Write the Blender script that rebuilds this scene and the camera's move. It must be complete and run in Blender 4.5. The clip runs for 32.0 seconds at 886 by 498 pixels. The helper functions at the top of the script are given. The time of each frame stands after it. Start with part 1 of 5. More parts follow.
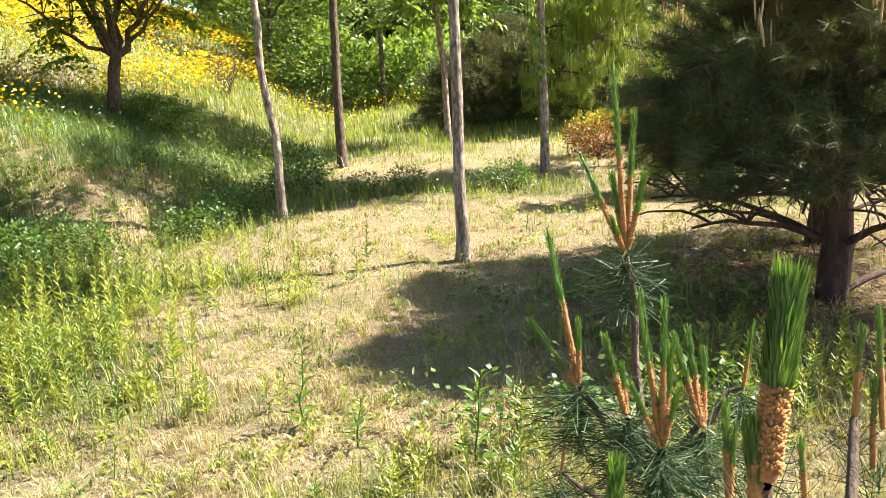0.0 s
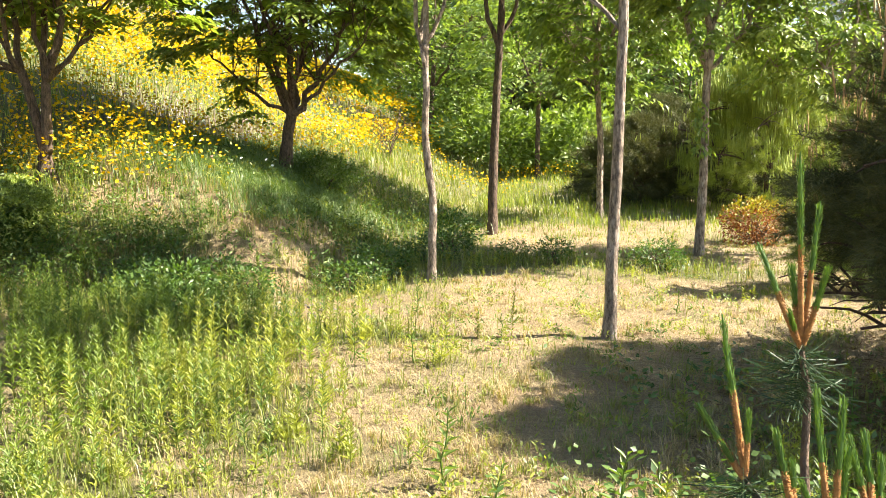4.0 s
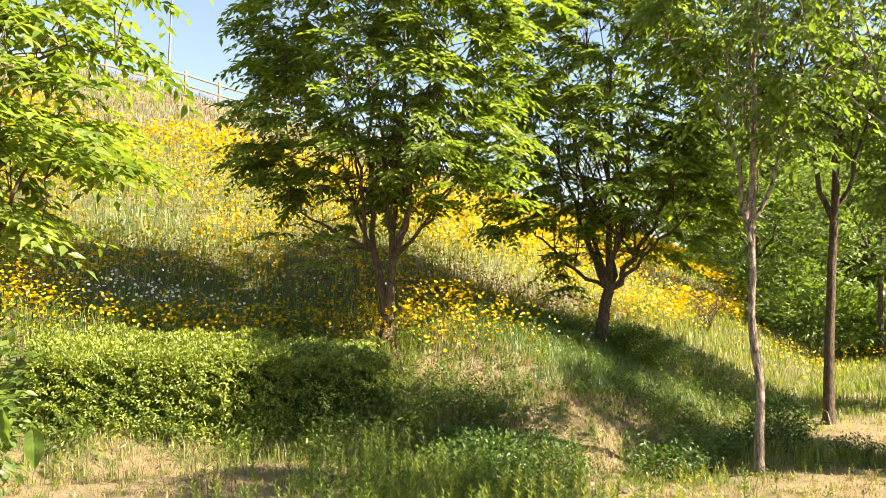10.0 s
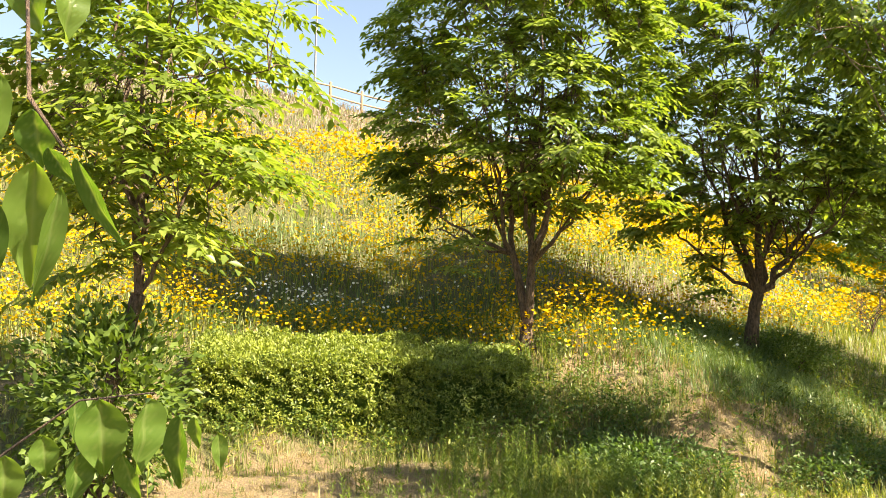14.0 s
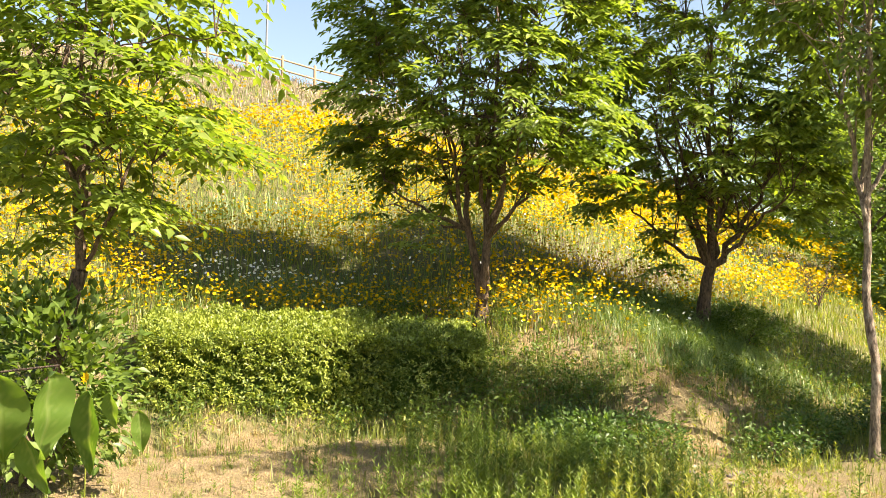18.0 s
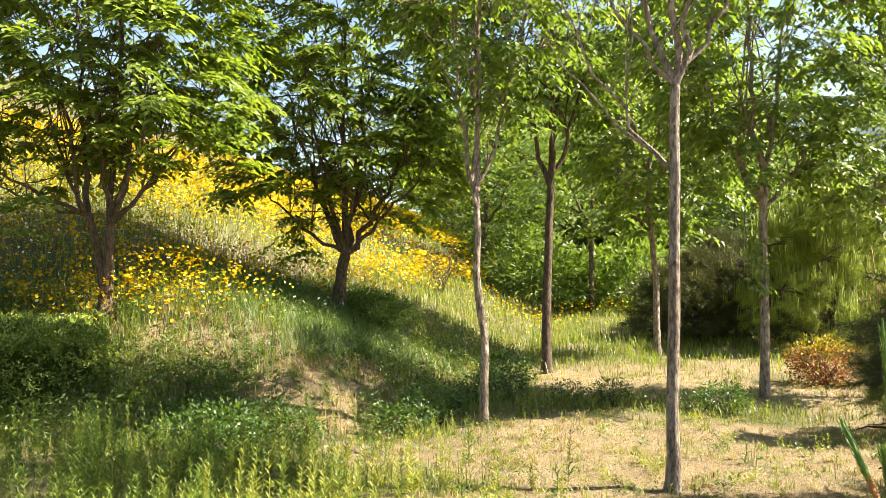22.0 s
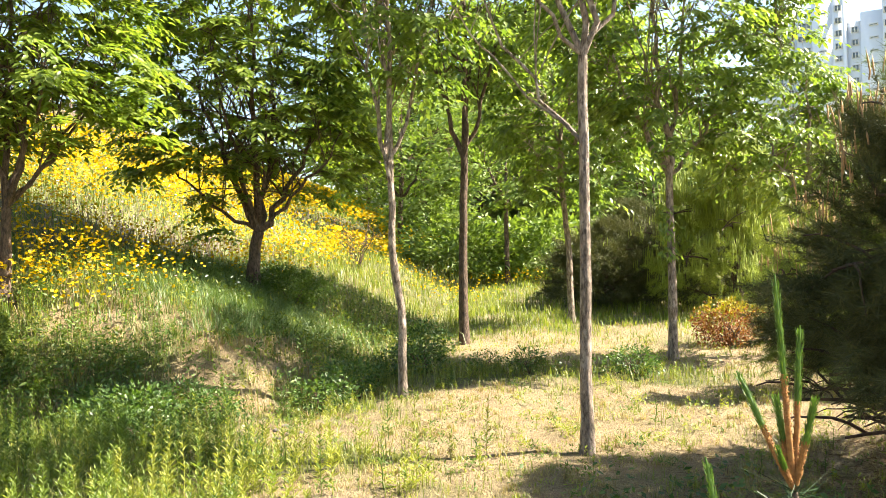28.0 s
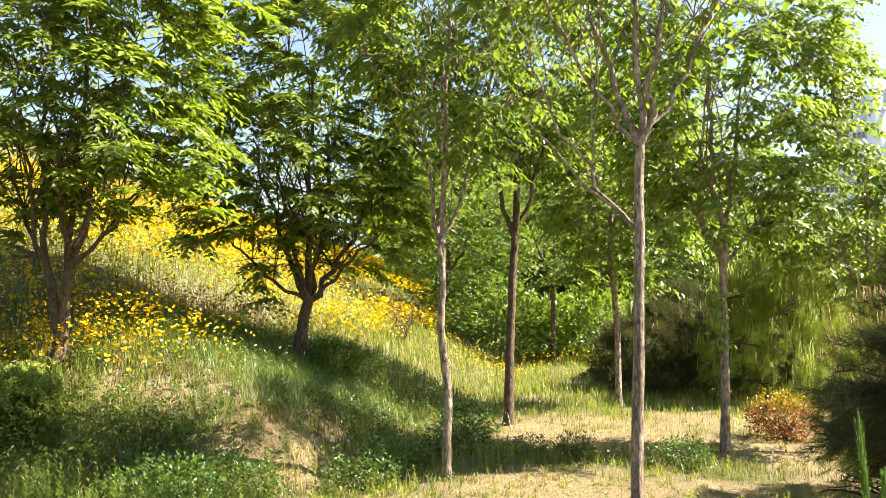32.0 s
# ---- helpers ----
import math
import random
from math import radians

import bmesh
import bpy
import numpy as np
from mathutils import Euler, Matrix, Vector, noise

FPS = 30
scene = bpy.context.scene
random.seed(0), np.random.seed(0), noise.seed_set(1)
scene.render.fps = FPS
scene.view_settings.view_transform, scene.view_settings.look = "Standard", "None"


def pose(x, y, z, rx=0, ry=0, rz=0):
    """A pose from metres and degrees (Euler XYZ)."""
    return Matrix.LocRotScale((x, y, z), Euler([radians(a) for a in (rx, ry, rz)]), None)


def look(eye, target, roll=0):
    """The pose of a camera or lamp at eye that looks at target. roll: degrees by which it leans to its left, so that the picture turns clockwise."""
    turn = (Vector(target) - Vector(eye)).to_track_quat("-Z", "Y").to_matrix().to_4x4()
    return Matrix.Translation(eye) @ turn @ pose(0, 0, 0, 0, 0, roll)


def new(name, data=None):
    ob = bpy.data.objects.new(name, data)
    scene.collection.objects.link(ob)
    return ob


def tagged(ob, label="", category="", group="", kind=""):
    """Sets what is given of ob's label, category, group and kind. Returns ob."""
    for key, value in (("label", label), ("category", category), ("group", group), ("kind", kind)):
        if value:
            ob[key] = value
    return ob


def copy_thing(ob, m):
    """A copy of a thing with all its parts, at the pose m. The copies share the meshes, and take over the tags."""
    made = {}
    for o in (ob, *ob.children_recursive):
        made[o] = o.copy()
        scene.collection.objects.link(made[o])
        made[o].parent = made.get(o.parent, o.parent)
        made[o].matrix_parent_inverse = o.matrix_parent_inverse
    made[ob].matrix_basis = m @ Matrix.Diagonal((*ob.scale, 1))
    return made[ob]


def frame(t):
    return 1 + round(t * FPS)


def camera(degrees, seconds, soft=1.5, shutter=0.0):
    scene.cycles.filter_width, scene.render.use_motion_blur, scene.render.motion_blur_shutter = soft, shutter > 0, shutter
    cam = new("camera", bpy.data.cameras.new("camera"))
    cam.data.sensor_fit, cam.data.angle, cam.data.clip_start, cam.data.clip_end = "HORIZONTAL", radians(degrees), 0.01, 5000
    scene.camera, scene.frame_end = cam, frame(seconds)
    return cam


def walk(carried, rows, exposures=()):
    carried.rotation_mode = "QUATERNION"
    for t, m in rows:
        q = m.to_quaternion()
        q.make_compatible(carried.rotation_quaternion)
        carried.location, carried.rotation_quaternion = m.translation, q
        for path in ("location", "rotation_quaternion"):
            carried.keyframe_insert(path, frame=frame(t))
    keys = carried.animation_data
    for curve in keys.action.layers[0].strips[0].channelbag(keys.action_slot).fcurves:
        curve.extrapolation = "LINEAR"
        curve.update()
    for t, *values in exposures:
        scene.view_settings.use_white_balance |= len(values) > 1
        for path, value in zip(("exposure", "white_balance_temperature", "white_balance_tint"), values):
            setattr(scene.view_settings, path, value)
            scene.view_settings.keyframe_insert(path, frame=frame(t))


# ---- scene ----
cam = camera(56.4, 32.0, soft=0.6)
PATH = [
    (0, (0.035, -0.074, 1.527), (1.309, 9.612, -0.610), -3.65),
    (0.5, (0.004, -0.081, 1.542), (0.258, 9.731, -0.369), -2.66),
    (1, (0.019, -0.092, 1.537), (-0.025, 9.742, -0.276), -2.26),
    (1.5, (0.060, -0.093, 1.527), (0.167, 9.740, -0.287), -2.25),
    (2, (0.096, -0.086, 1.529), (0.837, 9.713, -0.325), -2.36),
    (2.5, (0.046, -0.075, 1.531), (0.723, 9.729, -0.319), -2.64),
    (3, (0.019, -0.098, 1.548), (0.402, 9.743, -0.183), -2.46),
    (3.5, (-0.020, -0.127, 1.539), (-0.140, 9.761, 0.055), -0.90),
    (5.5, (-0.071, -0.165, 1.594), (-1.013, 9.760, 0.814), 0.16),
    (6, (-0.100, -0.221, 1.608), (-1.997, 9.579, 1.003), 0.03),
    (6.5, (-0.104, -0.265, 1.628), (-2.679, 9.388, 1.200), -0.00),
    (7, (-0.105, -0.286, 1.659), (-2.973, 9.294, 1.633), 0.07),
    (7.5, (-0.088, -0.325, 1.660), (-3.480, 9.082, 1.724), -0.04),
    (8, (-0.078, -0.327, 1.652), (-4.022, 8.861, 1.811), 0.05),
    (8.5, (-0.149, -0.233, 1.666), (-4.100, 8.950, 1.922), 0.12),
    (9, (-0.132, -0.218, 1.675), (-4.095, 8.954, 2.090), 0.58),
    (9.5, (-0.118, -0.226, 1.674), (-4.076, 8.935, 2.322), 1.17),
    (10, (-0.103, -0.235, 1.669), (-4.077, 8.916, 2.354), 1.30),
    (10.5, (-0.104, -0.238, 1.668), (-4.102, 8.901, 2.374), 1.32),
    (11, (-0.104, -0.241, 1.670), (-4.116, 8.888, 2.426), 1.31),
    (11.5, (-0.106, -0.228, 1.668), (-4.121, 8.898, 2.429), 1.32),
    (12, (-0.097, -0.230, 1.670), (-4.185, 8.864, 2.431), 1.22),
    (12.5, (-0.116, -0.260, 1.663), (-4.766, 8.563, 2.391), 1.44),
    (13, (-0.109, -0.284, 1.670), (-5.142, 8.328, 2.370), 1.53),
    (13.5, (-0.088, -0.301, 1.687), (-5.359, 8.169, 2.366), 1.45),
    (14, (-0.062, -0.312, 1.698), (-5.514, 8.045, 2.363), 1.35),
    (14.5, (-0.055, -0.322, 1.697), (-5.636, 7.951, 2.335), 1.39),
    (16.5, (-0.119, -0.209, 1.679), (-5.400, 8.266, 2.212), 1.35),
    (17, (-0.141, -0.193, 1.674), (-5.298, 8.361, 2.162), 1.20),
    (17.5, (-0.140, -0.194, 1.674), (-5.174, 8.435, 2.117), 1.15),
    (18, (-0.130, -0.200, 1.675), (-5.120, 8.457, 2.078), 1.04),
    (18.5, (-0.126, -0.206, 1.677), (-5.085, 8.470, 2.065), 0.96),
    (19, (-0.136, -0.198, 1.675), (-5.006, 8.528, 2.059), 0.88),
    (19.5, (-0.151, -0.181, 1.671), (-4.591, 8.770, 2.064), 0.85),
    (20, (-0.136, -0.111, 1.658), (-3.724, 9.215, 2.059), 0.75),
    (20.5, (-0.040, -0.053, 1.622), (-2.939, 9.508, 2.061), 0.68),
    (21, (-0.036, -0.028, 1.607), (-2.457, 9.664, 2.047), 0.47),
    (21.5, (-0.039, -0.020, 1.609), (-1.836, 9.809, 2.014), 0.07),
    (22, (-0.025, -0.010, 1.609), (-1.044, 9.933, 1.944), -0.28),
    (22.5, (-0.003, -0.009, 1.606), (-0.319, 9.983, 1.852), -0.58),
    (23, (0.017, -0.010, 1.604), (0.047, 9.988, 1.785), -0.89),
    (23.5, (0.017, -0.007, 1.603), (0.173, 9.991, 1.733), -1.19),
    (24, (0.004, -0.001, 1.599), (0.191, 9.996, 1.686), -1.36),
    (24.5, (0.003, 0.008, 1.599), (0.175, 10.006, 1.666), -1.51),
    (25, (0.000, 0.001, 1.600), (0.166, 9.999, 1.642), -1.58),
    (25.5, (0.006, 0.002, 1.598), (0.172, 10.001, 1.608), -1.64),
    (27.5, (0.002, 0.015, 1.593), (0.027, 10.015, 1.597), -1.80),
    (28, (-0.005, 0.006, 1.594), (-0.030, 10.006, 1.605), -1.80),
    (28.5, (-0.009, -0.010, 1.594), (-0.070, 9.990, 1.628), -1.88),
    (29, (-0.012, -0.016, 1.598), (-0.122, 9.983, 1.648), -1.81),
    (29.5, (-0.018, -0.014, 1.595), (-0.176, 9.984, 1.672), -1.70),
    (30, (-0.022, -0.007, 1.600), (-0.199, 9.991, 1.692), -1.31),
    (30.5, (-0.047, -0.002, 1.651), (-0.256, 9.991, 1.950), -0.72),
    (31, (-0.076, -0.021, 1.672), (-0.664, 9.945, 2.254), 0.00),
    (31.5, (-0.059, 0.004, 1.697), (-0.624, 9.958, 2.461), 0.47),
    (32, (-0.064, -0.008, 1.693), (-0.619, 9.938, 2.564), 0.44),
]
walk(cam, [(t, look(eye, target, roll)) for t, eye, target, roll in PATH], [(0.0, 2.43, 6500, 11), (3.0, 2.43, 6750, 11), (6.0, 2.34, 6850, 10), (7.0, 2.16, 7050, 9), (9.0, 2.18, 7350, 11), (12.0, 2.20, 7700, 13), (19.0, 2.20, 7600, 12), (21.0, 2.14, 7300, 11), (24.0, 2.35, 6850, 11), (30.0, 2.48, 6900, 11), (32.0, 2.28, 7200, 11)])

# ---------------------------------------------------------------- world, sun, exposure
SUN_AZ, SUN_EL = radians(84), radians(46)
world = bpy.data.worlds.new("sky")
world.use_nodes = True
scene.world = world
sky = world.node_tree.nodes.new("ShaderNodeTexSky")
sky.sky_type, sky.sun_disc = "NISHITA", False
sky.sun_elevation, sky.sun_rotation = SUN_EL, SUN_AZ
sky.air_density, sky.dust_density = 1.1, 1.0
back = world.node_tree.nodes["Background"]
back.inputs["Strength"].default_value = 0.062
world.node_tree.links.new(sky.outputs["Color"], back.inputs["Color"])
lamp = bpy.data.lights.new("sun", "SUN")
lamp.energy, lamp.angle, lamp.color = 5.0, radians(0.55), (1.0, 0.93, 0.80)
sun_to = Vector((math.sin(SUN_AZ) * math.cos(SUN_EL), math.cos(SUN_AZ) * math.cos(SUN_EL), math.sin(SUN_EL)))
new("sun", lamp).matrix_world = look(sun_to * 60, (0, 0, 0))
rng = np.random.default_rng(7)


# ---------------------------------------------------------------- materials
def nodes_of(name):
    m = bpy.data.materials.new(name)
    m.use_nodes = True
    t = m.node_tree
    b = t.nodes["Principled BSDF"]
    return m, t, b


def ramp(t, fac, stops):
    r = t.nodes.new("ShaderNodeValToRGB")
    while len(r.color_ramp.elements) < len(stops):
        r.color_ramp.elements.new(0.5)
    for e, (p, c) in zip(r.color_ramp.elements, stops):
        e.position, e.color = p, (*c, 1)
    t.links.new(fac, r.inputs[0])
    return r.outputs[0]


def mixc(t, fac, a, b, mode="MIX"):
    n = t.nodes.new("ShaderNodeMix")
    n.data_type, n.blend_type = "RGBA", mode
    for sock, v in ((n.inputs[0], fac), (n.inputs[6], a), (n.inputs[7], b)):
        if isinstance(v, (int, float)):
            sock.default_value = v
        elif isinstance(v, tuple):
            sock.default_value = (*v, 1)
        else:
            t.links.new(v, sock)
    return n.outputs[2]


def tex(t, scale, detail=4.0, rough=0.6, stretch=None, kind="ShaderNodeTexNoise"):
    n = t.nodes.new(kind)
    n.inputs["Scale"].default_value = scale
    if kind == "ShaderNodeTexNoise":
        n.inputs["Detail"].default_value, n.inputs["Roughness"].default_value = detail, rough
    c = t.nodes.new("ShaderNodeTexCoord")
    if stretch:
        mp = t.nodes.new("ShaderNodeMapping")
        mp.inputs["Scale"].default_value = stretch
        t.links.new(c.outputs["Object"], mp.inputs["Vector"])
        t.links.new(mp.outputs["Vector"], n.inputs["Vector"])
    else:
        t.links.new(c.outputs["Object"], n.inputs["Vector"])
    return n


def bump(t, b, height, strength, dist=0.02):
    n = t.nodes.new("ShaderNodeBump")
    n.inputs["Strength"].default_value, n.inputs["Distance"].default_value = strength, dist
    t.links.new(height, n.inputs["Height"])
    t.links.new(n.outputs["Normal"], b.inputs["Normal"])


def leaf_mat(name, dark, mid, light, trans=0.45, rough=0.45, blotch=1.2):
    """Foliage: each leaf has its own tone, lets light through and shines a little."""
    m, t, b = nodes_of(name)
    geo = t.nodes.new("ShaderNodeNewGeometry")
    col = ramp(t, geo.outputs["Random Per Island"], [(0.0, dark), (0.55, mid), (1.0, light)])
    n = tex(t, blotch, 2.0)
    col = mixc(t, 0.35, col, ramp(t, n.outputs["Fac"], [(0.35, dark), (0.65, light)]))
    t.links.new(col, b.inputs["Base Color"])
    b.inputs["Roughness"].default_value = rough
    b.inputs["Specular IOR Level"].default_value = 0.5 if trans > 0.3 else 0.2
    tr = t.nodes.new("ShaderNodeBsdfTranslucent")
    t.links.new(mixc(t, 1.0, col, (1.15, 1.2, 0.42), "MULTIPLY"), tr.inputs["Color"])
    mx = t.nodes.new("ShaderNodeMixShader")
    mx.inputs[0].default_value = trans
    t.links.new(b.outputs[0], mx.inputs[1])
    t.links.new(tr.outputs[0], mx.inputs[2])
    t.links.new(mx.outputs[0], t.nodes["Material Output"].inputs["Surface"])
    return m


def bark_mat(name, dark, light, scale=9.0, patch=None):
    m, t, b = nodes_of(name)
    n = tex(t, scale, 8.0, 0.72, (1, 1, 0.3))
    col = ramp(t, n.outputs["Fac"], [(0.38, dark), (0.50, tuple((a + c) / 2 for a, c in zip(dark, light))), (0.62, light)])
    if patch:
        n2 = tex(t, 15.0, 6.0, 0.7, (1, 1, 0.45))
        col = mixc(t, ramp(t, n2.outputs["Fac"], [(0.52, (0, 0, 0)), (0.60, (0.75, 0.75, 0.75))]), col, patch)
    t.links.new(col, b.inputs["Base Color"])
    b.inputs["Roughness"].default_value = 0.9
    n3 = tex(t, scale * 1.6, 6.0, 0.7, (1, 1, 0.3))
    bump(t, b, n3.outputs["Fac"], 1.0, 0.03)
    return m


def plain_mat(name, c1, c2, scale=6.0, rough=0.7, metal=0.0, bmp=0.2):
    m, t, b = nodes_of(name)
    n = tex(t, scale, 6.0)
    t.links.new(ramp(t, n.outputs["Fac"], [(0.3, c1), (0.7, c2)]), b.inputs["Base Color"])
    b.inputs["Roughness"].default_value, b.inputs["Metallic"].default_value = rough, metal
    bump(t, b, tex(t, scale * 5, 5.0).outputs["Fac"], bmp, 0.01)
    return m


M_ZELK = leaf_mat("leaf_tree", (0.068, 0.122, 0.023), (0.180, 0.255, 0.044), (0.335, 0.400, 0.095), 0.54, 0.36)
M_TALL = leaf_mat("leaf_slender_tree", (0.065, 0.118, 0.025), (0.150, 0.222, 0.047), (0.270, 0.345, 0.098), 0.52, 0.36)
M_FAR = leaf_mat("leaf_far_tree", (0.085, 0.145, 0.030), (0.155, 0.230, 0.050), (0.250, 0.325, 0.090), 0.42)
M_HEDGE = leaf_mat("leaf_hedge", (0.100, 0.150, 0.028), (0.255, 0.315, 0.055), (0.410, 0.455, 0.100), 0.38)
# hedge leaves again, darkened for the tree shade on the hedge's end
M_HEDGE_SHADE = leaf_mat("leaf_hedge_shade", (0.075, 0.125, 0.026), (0.180, 0.245, 0.046), (0.320, 0.375, 0.085), 0.35)
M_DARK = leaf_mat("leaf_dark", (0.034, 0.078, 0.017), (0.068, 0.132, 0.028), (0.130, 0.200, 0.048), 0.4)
M_WEED = leaf_mat("leaf_weed", (0.155, 0.190, 0.028), (0.260, 0.290, 0.046), (0.375, 0.385, 0.080), 0.45)
M_FRESH = leaf_mat("leaf_fresh_green", (0.085, 0.135, 0.022), (0.150, 0.215, 0.036), (0.255, 0.325, 0.065), 0.48)
M_GRASS = leaf_mat("blade_green", (0.105, 0.145, 0.032), (0.190, 0.220, 0.055), (0.300, 0.300, 0.100), 0.45)
M_STRAW = leaf_mat("blade_dry", (0.20, 0.145, 0.065), (0.34, 0.26, 0.135), (0.47, 0.38, 0.22), 0.35, 0.7)
M_BLUE = leaf_mat("blade_bluegreen", (0.085, 0.155, 0.055), (0.150, 0.225, 0.085), (0.240, 0.310, 0.130), 0.40)
M_MID = leaf_mat("leaf_mid_green", (0.050, 0.095, 0.018), (0.095, 0.160, 0.030), (0.180, 0.250, 0.050), 0.45)
M_RUSSET = leaf_mat("blade_russet", (0.14, 0.10, 0.085), (0.25, 0.185, 0.170), (0.38, 0.305, 0.285), 0.35, 0.7)
M_NEEDLE = leaf_mat("needle_dark", (0.022, 0.034, 0.012), (0.062, 0.075, 0.027), (0.165, 0.155, 0.062), 0.20, 0.48)
M_NEEDLE2 = leaf_mat("needle_light", (0.170, 0.230, 0.030), (0.280, 0.345, 0.050), (0.390, 0.445, 0.085), 0.35, 0.6)
M_NEEDLE_MID = leaf_mat("needle_olive", (0.050, 0.085, 0.016), (0.130, 0.180, 0.030), (0.260, 0.310, 0.055), 0.35, 0.55)
M_NEEDLE3 = leaf_mat("needle_blue_green", (0.012, 0.032, 0.012), (0.026, 0.055, 0.022), (0.050, 0.085, 0.036), 0.15, 0.5)
M_SHOOT = leaf_mat("shoot_green", (0.030, 0.080, 0.012), (0.070, 0.150, 0.020), (0.140, 0.230, 0.040), 0.4, 0.5, 30)
M_COREO = leaf_mat("petal_yellow", (0.48, 0.28, 0.004), (0.57, 0.38, 0.009), (0.63, 0.46, 0.020), 0.3, 0.6)
M_ORANGE = leaf_mat("petal_orange", (0.56, 0.21, 0.004), (0.64, 0.29, 0.006), (0.70, 0.38, 0.010), 0.3, 0.6)
M_PINK = leaf_mat("petal_pink", (0.34, 0.19, 0.20), (0.46, 0.29, 0.29), (0.56, 0.40, 0.38), 0.3, 0.6)
M_WHITE = leaf_mat("petal_white", (0.66, 0.66, 0.62), (0.75, 0.75, 0.72), (0.82, 0.82, 0.80), 0.25, 0.6)
M_AUTUMN = leaf_mat("leaf_rusty", (0.12, 0.030, 0.012), (0.22, 0.070, 0.022), (0.35, 0.150, 0.030), 0.35)
M_GOLD = leaf_mat("leaf_golden", (0.20, 0.17, 0.012), (0.31, 0.26, 0.016), (0.42, 0.36, 0.03), 0.35)
M_LITTER = leaf_mat("litter", (0.12, 0.08, 0.04), (0.22, 0.16, 0.09), (0.36, 0.29, 0.18), 0.2, 0.8)
# dark brown for the strips that deepen the shade under the pines
M_PINE_SHADE = leaf_mat("needle_litter", (0.070, 0.040, 0.022), (0.125, 0.074, 0.040), (0.205, 0.130, 0.075), 0.15, 0.85)
M_CANDLE = plain_mat("pale_shoot", (0.29, 0.155, 0.065), (0.46, 0.30, 0.14), 40.0, 0.8)
M_CONE = plain_mat("pollen_cone", (0.19, 0.075, 0.018), (0.36, 0.175, 0.045), 90.0, 0.8)
M_BARK = bark_mat("bark_grey_brown", (0.075, 0.053, 0.040), (0.37, 0.29, 0.225), 38.0, (0.46, 0.385, 0.32))
M_BARK2 = bark_mat("bark_brown", (0.040, 0.026, 0.018), (0.18, 0.120, 0.082), 34.0)
M_PBARK = bark_mat("bark_pine", (0.024, 0.013, 0.009), (0.095, 0.052, 0.036), 12.0)
M_WOOD = plain_mat("fence_wood", (0.17, 0.11, 0.07), (0.30, 0.21, 0.14), 5.0, 0.85)
M_STONE = plain_mat("stone", (0.07, 0.058, 0.048), (0.14, 0.12, 0.10), 12.0, 0.9)
M_STEEL = plain_mat("pole_steel", (0.20, 0.21, 0.22), (0.28, 0.29, 0.30), 3.0, 0.5, 0.6)
M_WALL = plain_mat("white_plaster", (0.74, 0.77, 0.82), (0.80, 0.83, 0.87), 0.15, 0.85)
# blue-grey: shade of the recessed tower walls as colour, also the low roof
M_GREY = plain_mat("grey_wall_shade_and_roof", (0.56, 0.62, 0.70), (0.62, 0.68, 0.75), 0.15, 0.85)
M_FRAME = plain_mat("window_frame", (0.55, 0.56, 0.58), (0.66, 0.67, 0.68), 1.0, 0.5)
M_GLASS, _t, _b = nodes_of("window_glass")
_b.inputs["Base Color"].default_value = (0.20, 0.25, 0.31, 1)
_b.inputs["Roughness"].default_value, _b.inputs["Metallic"].default_value = 0.08, 0.25

# ---------------------------------------------------------------- mesh helpers


def mesh_of(name, verts, faces, mats, which=None, smooth=False):
    """A mesh from arrays: verts (n, 3), faces a list of (k, 3) or (k, 4) index arrays, which a material slot for each array."""
    me = bpy.data.meshes.new(name)
    verts = np.asarray(verts, np.float32).reshape(-1, 3)
    faces = [np.asarray(f, np.int32) for f in faces]
    keep = [n for n, f in enumerate(faces) if len(f)]
    which = [which[n] for n in keep] if which else [0] * len(keep)
    faces = [faces[n] for n in keep]
    sizes = np.concatenate([np.full(len(f), f.shape[1], np.int32) for f in faces])
    loops = np.concatenate([f.ravel() for f in faces])
    me.vertices.add(len(verts))
    me.vertices.foreach_set("co", verts.ravel())
    me.loops.add(len(loops))
    me.loops.foreach_set("vertex_index", loops)
    me.polygons.add(len(sizes))
    me.polygons.foreach_set("loop_start", np.concatenate([[0], np.cumsum(sizes)[:-1]]).astype(np.int32))
    for m in mats if isinstance(mats, (list, tuple)) else [mats]:
        me.materials.append(m)
    me.polygons.foreach_set("material_index", np.concatenate([np.full(len(f), w, np.int32) for f, w in zip(faces, which)]))
    if smooth:
        me.polygons.foreach_set("use_smooth", np.ones(len(sizes), bool))
    me.update(calc_edges=True)
    return me


def put(name, me, parent=None, at=None, label=""):
    ob = new(name, me)
    if at is not None:
        ob.location = at
    if parent is not None:
        ob.parent = parent
    if label:
        ob["label"] = label
    return ob


class Bag:
    """Gathers vertices and faces of many small shapes."""

    def __init__(self):
        self.v, self.f, self.w, self.n = [], [], [], 0

    def add(self, v, f, w=0):
        v = np.asarray(v, float).reshape(-1, 3)
        self.v.append(v)
        self.f.append(np.asarray(f, int) + self.n)
        self.w.append(w)
        self.n += len(v)

    def mesh(self, name, mats, smooth=False):
        return mesh_of(name, np.concatenate(self.v), self.f, mats, self.w, smooth)


def unit(v):
    return v / np.maximum(np.linalg.norm(v, axis=-1, keepdims=True), 1e-9)


